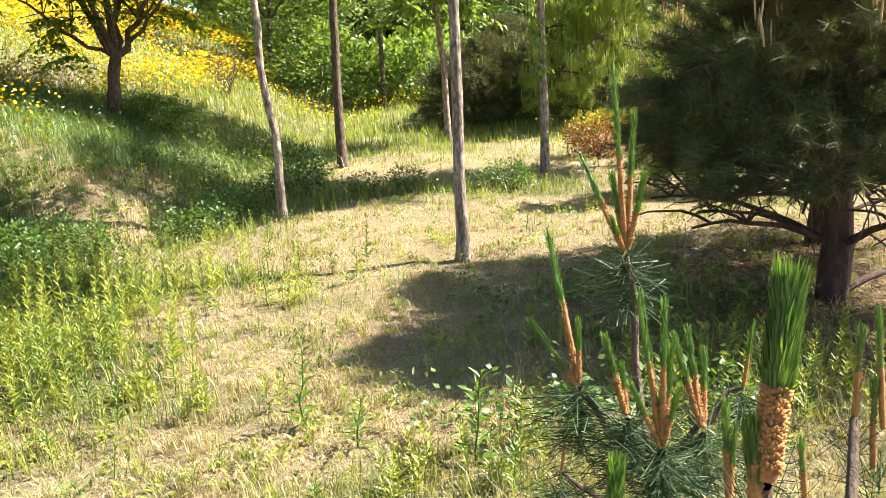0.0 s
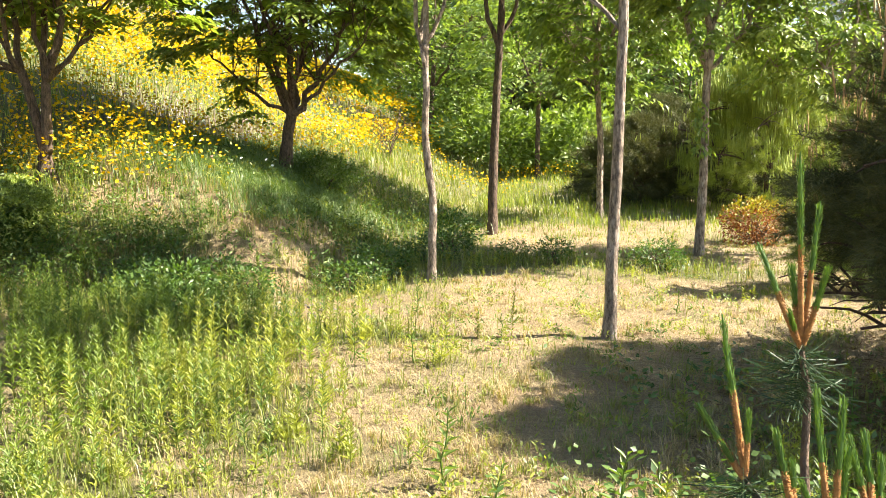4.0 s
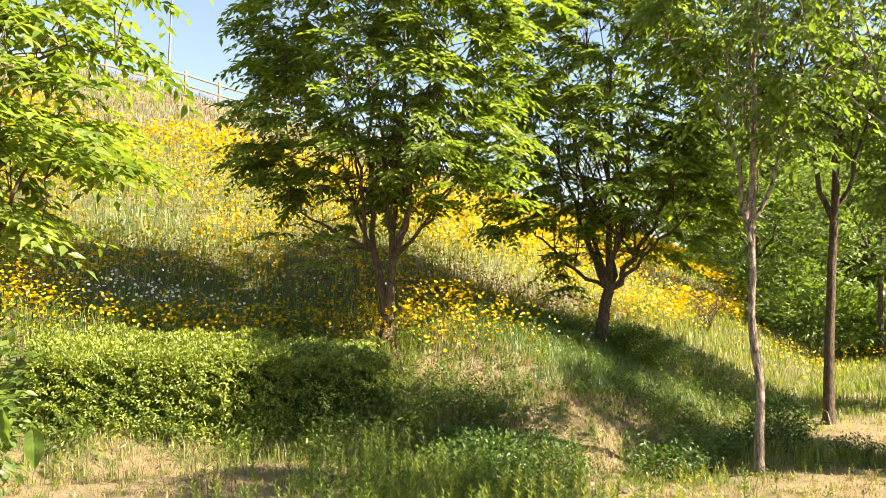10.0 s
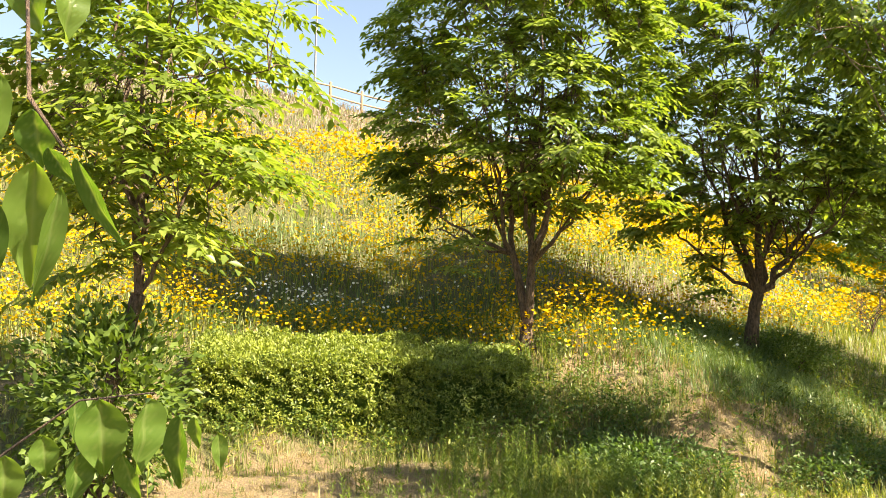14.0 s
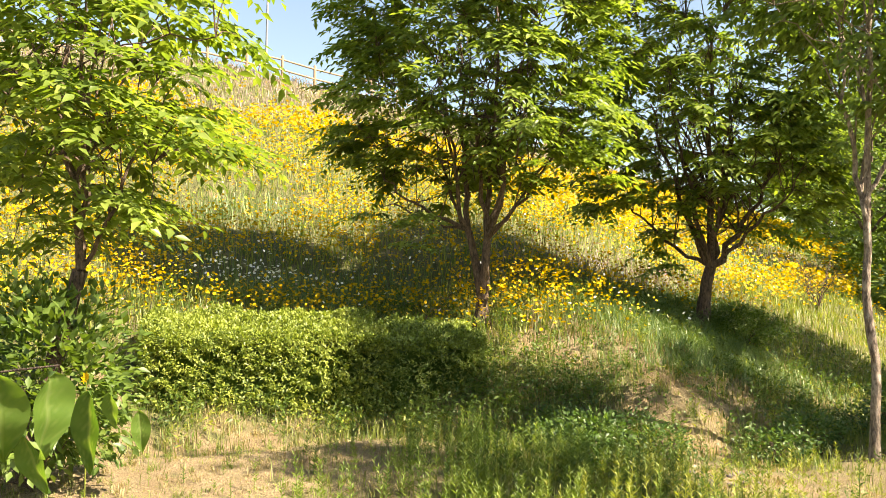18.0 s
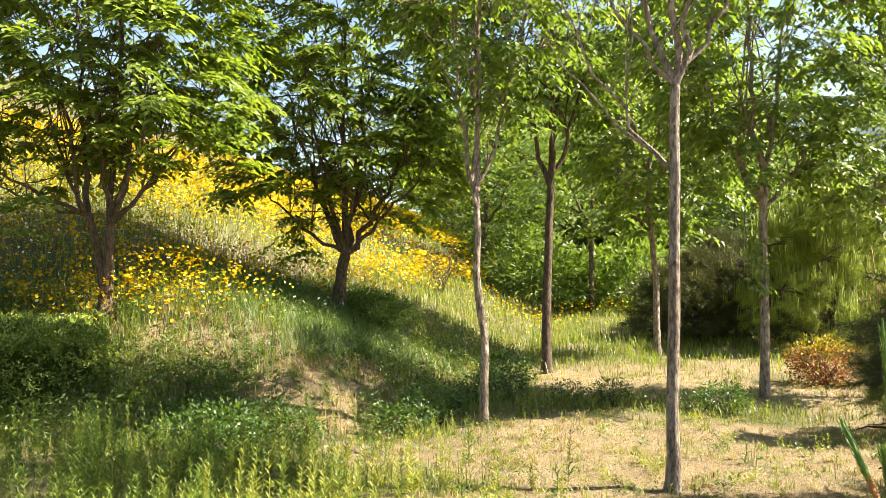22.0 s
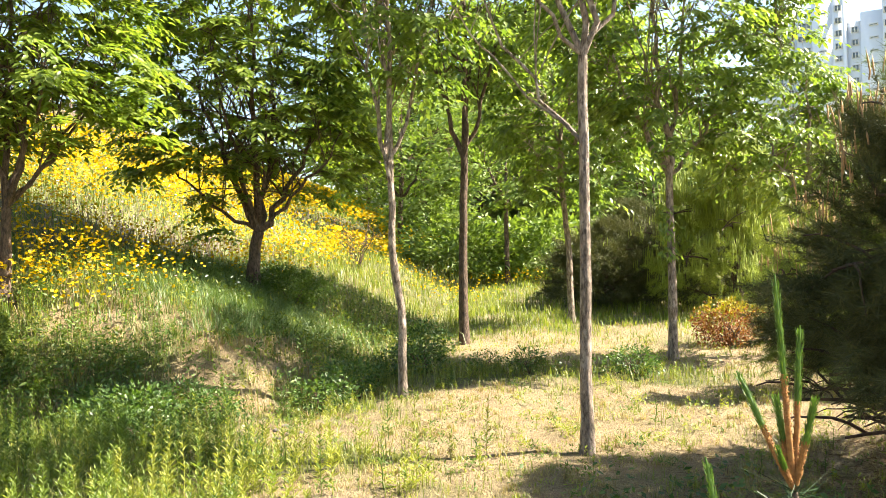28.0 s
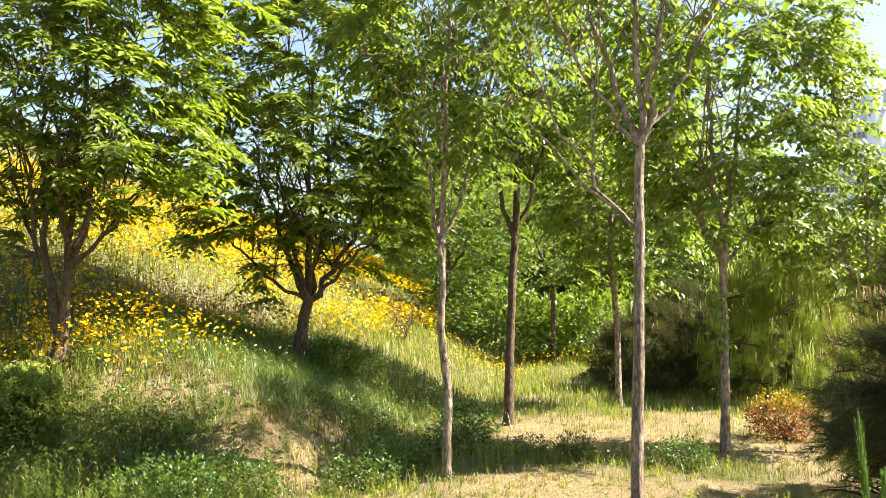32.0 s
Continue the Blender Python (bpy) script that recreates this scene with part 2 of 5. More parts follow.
def tube(points, radii, sides=7, wob=0.0):
    """Vertices and quads of a tapered tube along points."""
    p, r = np.asarray(points, float), np.asarray(radii, float)
    d = unit(np.gradient(p, axis=0))
    ref = np.array([0.31, 0.95, 0.05]) if abs(d[0, 2]) > 0.6 else np.array([0.05, 0.1, 0.99])
    a = unit(np.cross(d, ref))
    b = np.cross(d, a)
    th = np.linspace(0, 2 * np.pi, sides, endpoint=False)
    rr = r[:, None] * (1 + wob * rng.normal(0, 1, (len(p), sides)))
    v = p[:, None] + rr[..., None] * (np.cos(th)[None, :, None] * a[:, None] + np.sin(th)[None, :, None] * b[:, None])
    i, j = np.meshgrid(np.arange(len(p) - 1), np.arange(sides), indexing="ij")
    k = (j + 1) % sides
    q = np.stack([i * sides + j, i * sides + k, (i + 1) * sides + k, (i + 1) * sides + j], -1).reshape(-1, 4)
    return v.reshape(-1, 3), q


def bend(a, b, up=0.0, n=8, jit=0.0, side=None):
    """Points of a curved line from a to b, bowed upwards."""
    a, b = np.asarray(a, float), np.asarray(b, float)
    s = np.linspace(0, 1, n)[:, None]
    p = a + (b - a) * s + np.array([0, 0, 1.0]) * (up * 4 * s * (1 - s))
    if side is not None:
        p = p + np.asarray(side) * (4 * s * (1 - s))
    if jit:
        w = rng.normal(0, jit, (n, 3))
        w[0] = w[-1] = 0
        p = p + w
    return p


def leaves(P, D, N, L, W, fold=0.18, bag=None, slot=0, curl=0.0):
    """Pointed, folded leaves at P along D with upper side N."""
    n = len(P)
    D = unit(D)
    S = unit(np.cross(D, N))
    U = np.cross(S, D)
    L, W = np.broadcast_to(L, n)[:, None], np.broadcast_to(W, n)[:, None]
    v = np.stack([P, P + D * L * 0.42 + S * W / 2 + U * W * fold, P + D * L - U * L * curl, P + D * L * 0.42 - S * W / 2 + U * W * fold], 1)
    i = np.arange(n)[:, None] * 4
    bag.add(v, np.concatenate([i + [0, 1, 2], i + [0, 2, 3]]), slot)


def blades(P, H, W, lean, bag, slot=0, turn=None):
    """Grass blades: a quad and a tip each, leaning over."""
    n = len(P)
    th = rng.uniform(0, 2 * np.pi, n) if turn is None else turn
    d = np.stack([np.cos(th), np.sin(th), 0 * th], 1)
    s = np.stack([-np.sin(th), np.cos(th), 0 * th], 1)
    H, W, lean = (np.broadcast_to(a, n)[:, None] for a in (H, W, lean))
    up = np.array([0, 0, 1.0])
    m = P + up * H * 0.6 + d * lean * H * 0.3
    tip = P + up * H * (1 - 0.25 * lean) + d * lean * H
    v = np.stack([P - s * W / 2, P + s * W / 2, m + s * W * 0.36, m - s * W * 0.36, tip], 1)
    i = np.arange(n)[:, None] * 5
    start = bag.n
    bag.add(v, i + [0, 1, 2, 3], slot)
    bag.f.append(i + [3, 2, 4] + start)
    bag.w.append(slot)


# ---------------------------------------------------------------- ground
TOE = np.array([(-22, -10), (-8.6, 2.5), (-7.6, 5.6), (-5.6, 8.0), (-3.6, 8.5), (-2.0, 8.9), (-1.4, 11), (-0.8, 16), (0.4, 25), (4, 60), (9, 130), (30, 420)], float)


def wave(x, y, scale, seed):
    """Smooth noise, about -1 to 1."""
    r = np.random.default_rng(seed)
    out = 0
    for _ in range(7):
        a, f, p = r.uniform(0, 6.28), r.uniform(0.6, 1.7) / scale * 6.28, r.uniform(0, 6.28)
        out = out + np.sin((x * np.cos(a) + y * np.sin(a)) * f + p)
    return out / 3.2


def uphill(x, y):
    """Distance from the foot of the bank, positive up the hill."""
    x, y = np.asarray(x, float), np.asarray(y, float)
    best, sign = np.full(x.shape, 1e9), np.zeros(x.shape)
    for a, b in zip(TOE[:-1], TOE[1:]):
        d = b - a
        s = np.clip(((x - a[0]) * d[0] + (y - a[1]) * d[1]) / (d @ d), 0, 1)
        ex, ey = x - a[0] - s * d[0], y - a[1] - s * d[1]
        dist = np.hypot(ex, ey)
        side = np.where(d[0] * (y - a[1]) - d[1] * (x - a[0]) > 0, 1.0, -1.0)
        near = dist < best
        best, sign = np.where(near, dist, best), np.where(near, side, sign)
    return best * sign


def ground_z(x, y):
    x, y = np.asarray(x, float), np.asarray(y, float)
    u = uphill(x, y) + 0.25 * wave(x, y, 5, 3)
    z = np.interp(u, [-1.4, -0.5, 0.1, 0.9, 1.6, 2.6, 4, 28, 36, 200], [0, -0.10, 0.06, 0.46, 0.80, 1.18, 1.6, 10.9, 11.3, 12])
    z = z + 0.03 * np.clip(y - 11, 0, 26) + 0.035 * wave(x, y, 2.3, 5) + 0.012 * wave(x, y, 0.5, 6)
    return z


def blob(x, y, cx, cy, rx, ry, turn=0.0):
    c, s = math.cos(radians(turn)), math.sin(radians(turn))
    a, b = (x - cx) * c + (y - cy) * s, -(x - cx) * s + (y - cy) * c
    return np.exp(-((a / rx) ** 2 + (b / ry) ** 2))


def greenness(x, y):
    """How green the low cover is: 0 bare straw, 1 lush."""
    u = uphill(x, y)
    g = 0.22 + 0.20 * wave(x, y, 1.6, 11) + 0.10 * wave(x, y, 0.6, 12)
    g = g + 0.75 * np.exp(-((u + 0.35) / 0.75) ** 2) * (y > 4)
    g = g + (0.52 + 0.30 * wave(x, y, 0.9, 15)) * np.clip(u / 0.6, 0, 1) + 0.3 * np.clip((u - 2.5) / 2, 0, 1)
    for cx, cy, rx, ry, a, tu in ((-1.8, 4.4, 0.9, 0.8, 0.8, 0), (-2.7, 6.0, 1.6, 1.3, 0.8, 0), (0.9, 2.6, 1.0, 0.5, 0.45, 0), (2.0, 3.6, 1.0, 0.8, 0.5, 0), (0.6, 10.6, 1.5, 0.55, 0.9, -8),
                                (2.3, 9.8, 0.9, 0.5, 0.8, 0), (-0.2, 9.8, 0.6, 1.0, 0.5, 0), (-0.9, 6.2, 0.7, 0.25, 0.55, 10), (3.6, 12.8, 1.0, 0.5, 0.5, 0), (0.4, 6.0, 0.5, 0.2, 0.3, 0),
                                (-2.52, 9.45, 0.48, 0.40, -1.7, 0), (-2.06, 8.87, 0.26, 0.48, -1.7, 15), (-2.74, 10.74, 0.75, 0.36, -1.6, 0), (-2.86, 8.81, 0.30, 0.30, -1.3, 0), (-3.54, 10.37, 0.6, 0.40, -1.3, 0), (-1.57, 12.2, 0.5, 0.6, -1.1, 0), (-1.76, 17.1, 0.6, 1.4, -0.8, 0), (-4.2, 10.2, 0.45, 0.4, -0.7, 0), (-1.52, 7.5, 0.22, 0.5, -0.9, 0), (-5.5, 5.2, 1.3, 0.7, -1.2, 30), (-2.4, 11.2, 0.5, 0.4, -0.5, 0), (-3.9, 6.9, 0.5, 0.4, -0.6, 0),
                                (-1.9, 3.2, 0.8, 0.5, 0.5, 0), (-4.2, 9.2, 1.3, 0.8, 0.4, 0), (-3.2, 7.0, 0.8, 0.7, 0.5, 0), (-6.5, 6.0, 1.7, 0.65, -1.3, 46), (2.4, 12.2, 1.6, 0.5, -0.3, 0), (1.6, 15.0, 1.8, 1.2, 0.35, 0), (-3.2, 10.1, 1.4, 0.8, -0.75, 10), (-2.2, 9.5, 0.6, 0.9, -0.7, 0), (-0.2, 6.9, 1.1, 0.8, -0.4, 0)):
        g = g + a * blob(x, y, cx, cy, rx, ry, tu) * (1.0 if a > 0 else 0.45 + 0.75 * wave(x, y, 0.38, 14))
    g = g + 0.55 * np.clip((y - 14.0) / 3, 0, 1) + 0.5 * np.clip((np.hypot(x, y) - 30) / 15, 0, 1)
    return np.clip(g, 0, 1)


radii = np.concatenate([[0.0], np.geomspace(0.4, 30, 190), np.geomspace(31, 900, 60)])
angles = np.radians(np.concatenate([np.arange(-80, 60, 0.6), np.arange(60, 280, 4.0)]))
rr_, aa_ = np.meshgrid(radii, angles, indexing="ij")
gx, gy = rr_ * np.sin(aa_), rr_ * np.cos(aa_)
gzz = ground_z(gx, gy)
na = len(angles)
i_, j_ = np.meshgrid(np.arange(len(radii) - 1), np.arange(na), indexing="ij")
k_ = (j_ + 1) % na
quads = np.stack([i_ * na + j_, i_ * na + k_, (i_ + 1) * na + k_, (i_ + 1) * na + j_], -1).reshape(-1, 4)[:, ::-1]
M_GROUND, gt, gb = nodes_of("ground_soil_and_thatch")
att = gt.nodes.new("ShaderNodeAttribute")
att.attribute_name = "lush"
fine, coarse = tex(gt, 30, 10, 0.8), tex(gt, 1.7, 6, 0.68)
fibre = tex(gt, 130, 4, 0.7, (1, 0.35, 1))
mid = tex(gt, 9, 6, 0.7)
straw = ramp(gt, fine.outputs["Fac"], [(0.34, (0.065, 0.043, 0.024)), (0.45, (0.21, 0.148, 0.080)), (0.56, (0.38, 0.285, 0.150)), (0.68, (0.53, 0.43, 0.27))])
straw = mixc(gt, ramp(gt, coarse.outputs["Fac"], [(0.44, (0, 0, 0)), (0.60, (0.7, 0.7, 0.7))]), straw, (0.25, 0.150, 0.075))
straw = mixc(gt, ramp(gt, mid.outputs["Fac"], [(0.49, (0, 0, 0)), (0.64, (0.6, 0.6, 0.6))]), straw, (0.19, 0.165, 0.065))
straw = mixc(gt, 0.35, straw, ramp(gt, fibre.outputs["Fac"], [(0.35, (0.11, 0.075, 0.04)), (0.65, (0.42, 0.34, 0.20))]))
turf = ramp(gt, fine.outputs["Fac"], [(0.3, (0.035, 0.038, 0.014)), (0.5, (0.085, 0.100, 0.024)), (0.75, (0.19, 0.18, 0.055))])
gt.links.new(mixc(gt, ramp(gt, att.outputs["Fac"], [(0.25, (0, 0, 0)), (0.85, (0.85, 0.85, 0.85))]), straw, turf), gb.inputs["Base Color"])
gb.inputs["Roughness"].default_value = 0.95
bump(gt, gb, fine.outputs["Fac"], 1.0, 0.06)
me = mesh_of("ground", np.stack([gx, gy, gzz], -1), [quads], M_GROUND, smooth=True)
lush = me.attributes.new("lush", "FLOAT", "POINT")
lush.data.foreach_set("value", greenness(gx, gy).ravel().astype(np.float32))
tagged(put("ground", me), "dry straw-coloured ground with green weeds rising into a hillside", "ground", kind="structure")


def strew(n, r0, r1, a0, a1, chance, power=0.0):
    """Random places on the ground, as many for each ring of like proportion, kept by chance(x, y)."""
    r = np.exp(rng.uniform(math.log(r0), math.log(r1), n)) if power == 0 else (r0 ** power + rng.uniform(0, 1, n) * (r1 ** power - r0 ** power)) ** (1 / power)
    a = np.radians(rng.uniform(a0, a1, n))
    x, y = r * np.sin(a), r * np.cos(a)
    k = rng.uniform(0, 1, n) < chance(x, y)
    x, y, r = x[k], y[k], r[k]
    return np.stack([x, y, ground_z(x, y)], 1), r


def stuff(name, me, label, category):
    return tagged(put(name, me), label, category, kind="stuff")


# ---------------------------------------------------------------- trees
UP = np.array([0, 0, 1.0])


def broad_tree(name, at, trunk, stems, limbs, crown, twigs, per, leaf, mats, label, reach=1.3, low=0.25, bare=0.35, fan=5, group="", boles=(), droop=0.0, spread=0.75, skirt=0.0, wide=0.44, hang=1.0):
    """A tree: trunk = (radius, points above the base); stems = ends of the stems that leave the fork; each carries limbs.
    crown = centre and half axes, above the base. twigs sprays of per leaves each hang from the limbs."""
    bark, foliage = mats
    top = tagged(put(name, None, None, (at[0], at[1], at[2])), label, "tree", group)
    r0, pts = trunk
    pts = np.array([(0, 0, -0.35), (0, 0, 0)] + list(pts), float)
    n = 14
    s = np.linspace(0, 1, len(pts))
    ss = np.linspace(0, 1, n)
    line = np.stack([np.interp(ss, s, pts[:, k]) for k in range(3)], 1) + rng.normal(0, 0.004, (n, 3)) * [1, 1, 0]
    hgt = np.clip(line[:, 2], 0, None)
    rad = r0 * (1 + 0.35 * np.exp(-hgt / 0.12)) * (1 - 0.28 * hgt / max(hgt.max(), 0.1))
    v, f = tube(line, rad, 12, 0.035)
    put("trunk", mesh_of("trunk", v, [f], bark, smooth=True), top)
    fork, rf = line[-1], rad[-1]
    c, h = np.array(crown[0], float), np.array(crown[1], float)
    nodes, node_r = [], []

    def inside(k, shell=0.55):
        d = unit(rng.normal(0, 1, (k, 3)))
        if droop:
            d[:, :2] *= np.where(d[:, 2:] < 0, np.minimum(1.3, np.sqrt((1 - np.abs(d[:, 2:]) ** 4) / np.maximum(1 - d[:, 2:] ** 2, 1e-3))), 1)
        lump = 1 + 0.22 * wave(d[:, 0] * 2.0 + d[:, 2], d[:, 1] * 2.0 - d[:, 2], 1.0, 17)[:, None]
        at_ = c + d * h * lump * (rng.uniform(0, 1, (k, 1)) ** (1 / 3) * (1 - shell) + shell)
        at_[:, 2] -= droop * ((at_[:, 0] - c[0]) ** 2 + (at_[:, 1] - c[1]) ** 2) * np.where(at_[:, 2] < c[2], 1.0, 0.6)
        return at_

    for points, ra, rb in boles:
        points = np.array(points, float)
        k = np.linspace(0, len(points) - 1, 9)
        p = np.stack([np.interp(k, np.arange(len(points)), points[:, j]) for j in range(3)], 1)
        v, f = tube(p, np.linspace(ra, rb, 9), 10, 0.04)
        put("stem", mesh_of("stem", v, [f], bark, smooth=True), top)

    for stem in stems:
        end = np.array(stem[:3], float)
        rs = stem[3]
        start = fork if len(stem) < 5 else (np.array(stem[4], float) if isinstance(stem[4], tuple) else line[int(stem[4] * (n - 1))])
        p = bend(start, end, 0.0, 12, 0.03, (np.array([end[0] - start[0], end[1] - start[1], 0]) * 0.10))
        b = Bag()
        b.add(*tube(p, np.linspace(rs, rs * 0.25, 12), 8, 0.04))
        for k in range(limbs):
            i = rng.integers(3, 11)
            q = inside(1, 0.75)[0]
            q = p[i] + (q - p[i]) * min(1.0, reach / np.linalg.norm(q - p[i]) + 0.25)
            m = bend(p[i], q, 0.12, 8, 0.02)
            rl = rs * (1 - i / 14) * 0.45
            b.add(*tube(m, np.linspace(rl, 0.006, 8), 5, 0.05))
            nodes.append(m[2:])
        nodes.append(p[4:])
        put("limb", b.mesh("limb", bark, True), top)
    nodes = np.concatenate(nodes)
    ends = inside(twigs * 3, bare)
    gap = wave(ends[:, 0] * 1.0 + ends[:, 2] * 0.6, ends[:, 1] + ends[:, 2] * 0.9, 1.3, 31) + rng.normal(0, 0.35, len(ends))
    ends = ends[(gap > -0.25) & ((ends[:, 2] > c[2] - h[2] * (1 - low) - rng.uniform(0, 0.3, len(ends))) | (rng.uniform(0, 1, len(ends)) < skirt))][:twigs]
    b, crown_bag = Bag(), Bag()
    P, D, N = [], [], []
    for q in ends:
        i = np.argmin(((nodes - q) ** 2).sum(1) + 0.4 * np.maximum(nodes[:, 2] - q[2], 0) ** 2)
        a = nodes[i]
        away = (q - c) / h
        m = bend(a, q, 0.05 + 0.06 * np.linalg.norm(q - a), 5, 0.015)
        b.add(*tube(m, np.linspace(0.009, 0.003, 5), 3))
        out = unit(np.array([q[0] - a[0] + 0.4 * away[0], q[1] - a[1] + 0.4 * away[1], 0.02 + 0.3 * rng.normal()]))
        # a flat fan of side shoots, each with leaves to both sides
        tilt = rng.normal(0, 0.22, 2)
        for k in range(fan):
            d = np.array([out[0], out[1], 0.0]) + rng.normal(0, spread, 3) * [1, 1, 0]
            d = unit(d + UP * (d[0] * tilt[0] + d[1] * tilt[1] + 0.08))
            ln = rng.uniform(0.22, 0.62) * leaf / 0.115
            s = np.linspace(0.06, 1, per)[:, None]
            stem_p = q + d * s * ln - UP * (s ** 2) * ln * 0.42 + rng.normal(0, 0.012, (per, 3))
            side = unit(np.cross(d, UP))
            alt = np.where(np.arange(per) % 2, 1.0, -1.0)[:, None]
            P.append(stem_p)
            D.append(d * 0.75 + side * alt * 0.85 - UP * hang * rng.uniform(0.25, 0.75, (per, 1)) + rng.normal(0, 0.12, (per, 3)))
            N.append(UP + d * 0.3 + rng.normal(0, 0.2, (1, 3)) + rng.normal(0, 0.15, (per, 3)))
    P, D, N = np.concatenate(P), np.concatenate(D), np.concatenate(N)
    L = leaf * rng.uniform(0.7, 1.25, len(P))
    leaves(P, D, N, L, L * wide, 0.16, crown_bag, 0, 0.08)
    tagged(put("branchwork", b.mesh("branchwork", bark), top), kind="stuff")
    tagged(put("crown", crown_bag.mesh("crown", foliage), top), kind="stuff")
    return top


def on_ground(x, y, dz=0.0):
    return (x, y, float(ground_z(x, y)) + dz)


def by_way(az, far):
    return far * math.sin(radians(az)), far * math.cos(radians(az))


# twin-stemmed spreading tree behind the hedge
LEFT, RIGHT = (-0.24, 0.0, 1.36), (0.06, 0.0, 1.22)
broad_tree("spreading_tree", on_ground(*by_way(-28.2, 11.8)), (0.105, [(0, 0, 0.2), (0.0, 0, 0.42)]),
           [(-0.6, 0.3, 4.6, 0.045, LEFT), (-1.7, -0.3, 2.3, 0.030, LEFT), (-0.4, -0.7, 3.9, 0.035, LEFT), (-1.3, 0.6, 3.2, 0.030, LEFT), (-2.0, 0.3, 1.9, 0.024, LEFT),
            (0.05, 0.3, 5.2, 0.045, RIGHT), (0.65, -0.1, 4.0, 0.045, RIGHT), (1.2, 0.2, 2.9, 0.032, RIGHT), (1.0, -0.8, 2.9, 0.030, RIGHT), (-0.05, -0.5, 4.4, 0.035, RIGHT), (1.3, 0.9, 3.6, 0.028, RIGHT)],
           7, ((-0.35, 0.0, 4.7), (2.1, 1.4, 3.1)), 560, 12, 0.135, (M_BARK2, M_ZELK), "low-forked spreading tree with glossy green drooping leaves", low=0.22, bare=0.34, fan=6, group="spreading trees on the bank", skirt=0.4,
           boles=(([(-0.01, 0, 0.36), (-0.09, 0.01, 0.75), (-0.15, 0, 1.05), LEFT], 0.068, 0.052), ([(0.03, 0, 0.36), (0.05, -0.01, 0.8), RIGHT], 0.072, 0.058)), droop=0.07, spread=0.6)
broad_tree("spreading_tree", on_ground(*by_way(-13.2, 13.9)), (0.118, [(0.02, 0, 0.4), (0.06, 0, 0.75), (0.12, 0, 1.02)]),
           [(-0.9, 0.1, 3.8, 0.055), (0.1, -0.1, 5.0, 0.065), (1.2, 0.2, 3.0, 0.055), (0.4, 0.6, 4.2, 0.05), (-0.4, -0.6, 3.9, 0.045), (1.5, -0.2, 2.5, 0.04), (-1.5, 0.1, 2.3, 0.035), (0.5, -0.8, 3.0, 0.03)],
           8, ((-0.05, 0.1, 4.5), (2.05, 1.4, 3.0)), 510, 12, 0.14, (M_BARK2, M_ZELK), "spreading tree with short brown trunk and low green crown", low=0.20, bare=0.34, fan=6, group="spreading trees on the bank", skirt=0.4, droop=0.07, spread=0.6)
# leaning tree at the far left, with leafy shoots low down
broad_tree("leaning_tree", on_ground(*by_way(-58.0, 7.6)), (0.085, [(0.10, 0.1, 0.8), (0.30, 0.2, 1.7)]),
           [(-0.3, 0.3, 4.4, 0.042), (0.25, 0.2, 4.0, 0.036), (0.8, 0.5, 3.3, 0.022)],
           6, ((0.15, 0.35, 3.7), (1.25, 1.1, 1.8)), 190, 11, 0.135, (M_BARK2, M_ZELK), "leaning young tree with thin dark trunk and broad green leaves", low=0.1)
# slender planted trees on the flat ground
SLIM = "slender trees on the flat ground"
broad_tree("slender_tree", on_ground(1.05, 6.43), (0.051, [(0.03, 0, 1.6), (0.065, 0, 3.10)]),
           [(-0.55, 0.3, 5.4, 0.026), (0.05, 0.0, 6.2, 0.030), (0.45, -0.2, 5.6, 0.027), (0.95, 0.3, 4.9, 0.022), (-0.9, -0.2, 4.7, 0.018), (-0.95, 0.2, 4.3, 0.016, 0.89), (-1.15, 0.1, 3.9, 0.012, 0.89)],
           7, ((0.0, 0, 5.3), (1.6, 0.8, 1.6)), 120, 8, 0.105, (M_BARK, M_TALL), "slender tall tree with pale grey-brown bark forking high", low=0.12, group=SLIM, wide=0.52, hang=1.6, skirt=0.3)
broad_tree("slender_tree", on_ground(-0.52, 9.1), (0.050, [(0.02, 0, 0.9), (-0.07, 0, 1.6), (-0.05, 0, 2.35)]),
           [(-0.40, 0.1, 5.2, 0.030), (0.02, 0.0, 6.6, 0.038), (0.50, 0.1, 4.8, 0.028), (-0.1, 0.4, 5.6, 0.025)],
           7, ((0.10, -0.1, 5.2), (1.2, 0.6, 2.0)), 195, 8, 0.105, (M_BARK, M_TALL), "thin young tree with slightly crooked grey trunk", low=0.12, group=SLIM, wide=0.52, hang=1.6, skirt=0.3)
broad_tree("slender_tree", on_ground(0.25, 13.3), (0.080, [(0.03, 0, 1.5), (0.10, 0, 2.95)]),
           [(-0.6, 0.1, 5.8, 0.045), (0.1, 0.0, 7.4, 0.055), (0.8, 0.1, 5.6, 0.04), (0.2, -0.4, 6.4, 0.04)],
           7, ((0.2, 0, 5.9), (1.5, 0.9, 1.9)), 300, 8, 0.115, (M_BARK2, M_TALL), "dark-trunked slender tree with upright limbs", low=0.12, group=SLIM, wide=0.52, hang=1.6, skirt=0.3)
leafy = broad_tree("slender_tree", on_ground(3.0, 11.06), (0.063, [(0.02, 0, 1.2), (0.02, 0, 2.45)]),
                   [(-0.75, 0.1, 4.4, 0.042), (-0.15, 0.0, 5.4, 0.05), (0.35, 0.1, 5.0, 0.042), (1.0, 0.2, 3.8, 0.03)],
                   7, ((0.15, 0, 4.75), (1.7, 1.3, 2.0)), 430, 8, 0.105, (M_BARK, M_TALL), "slender tree with a tuft of leaves hanging on its trunk", low=0.08, group=SLIM, wide=0.52, hang=1.6)
tuft = Bag()
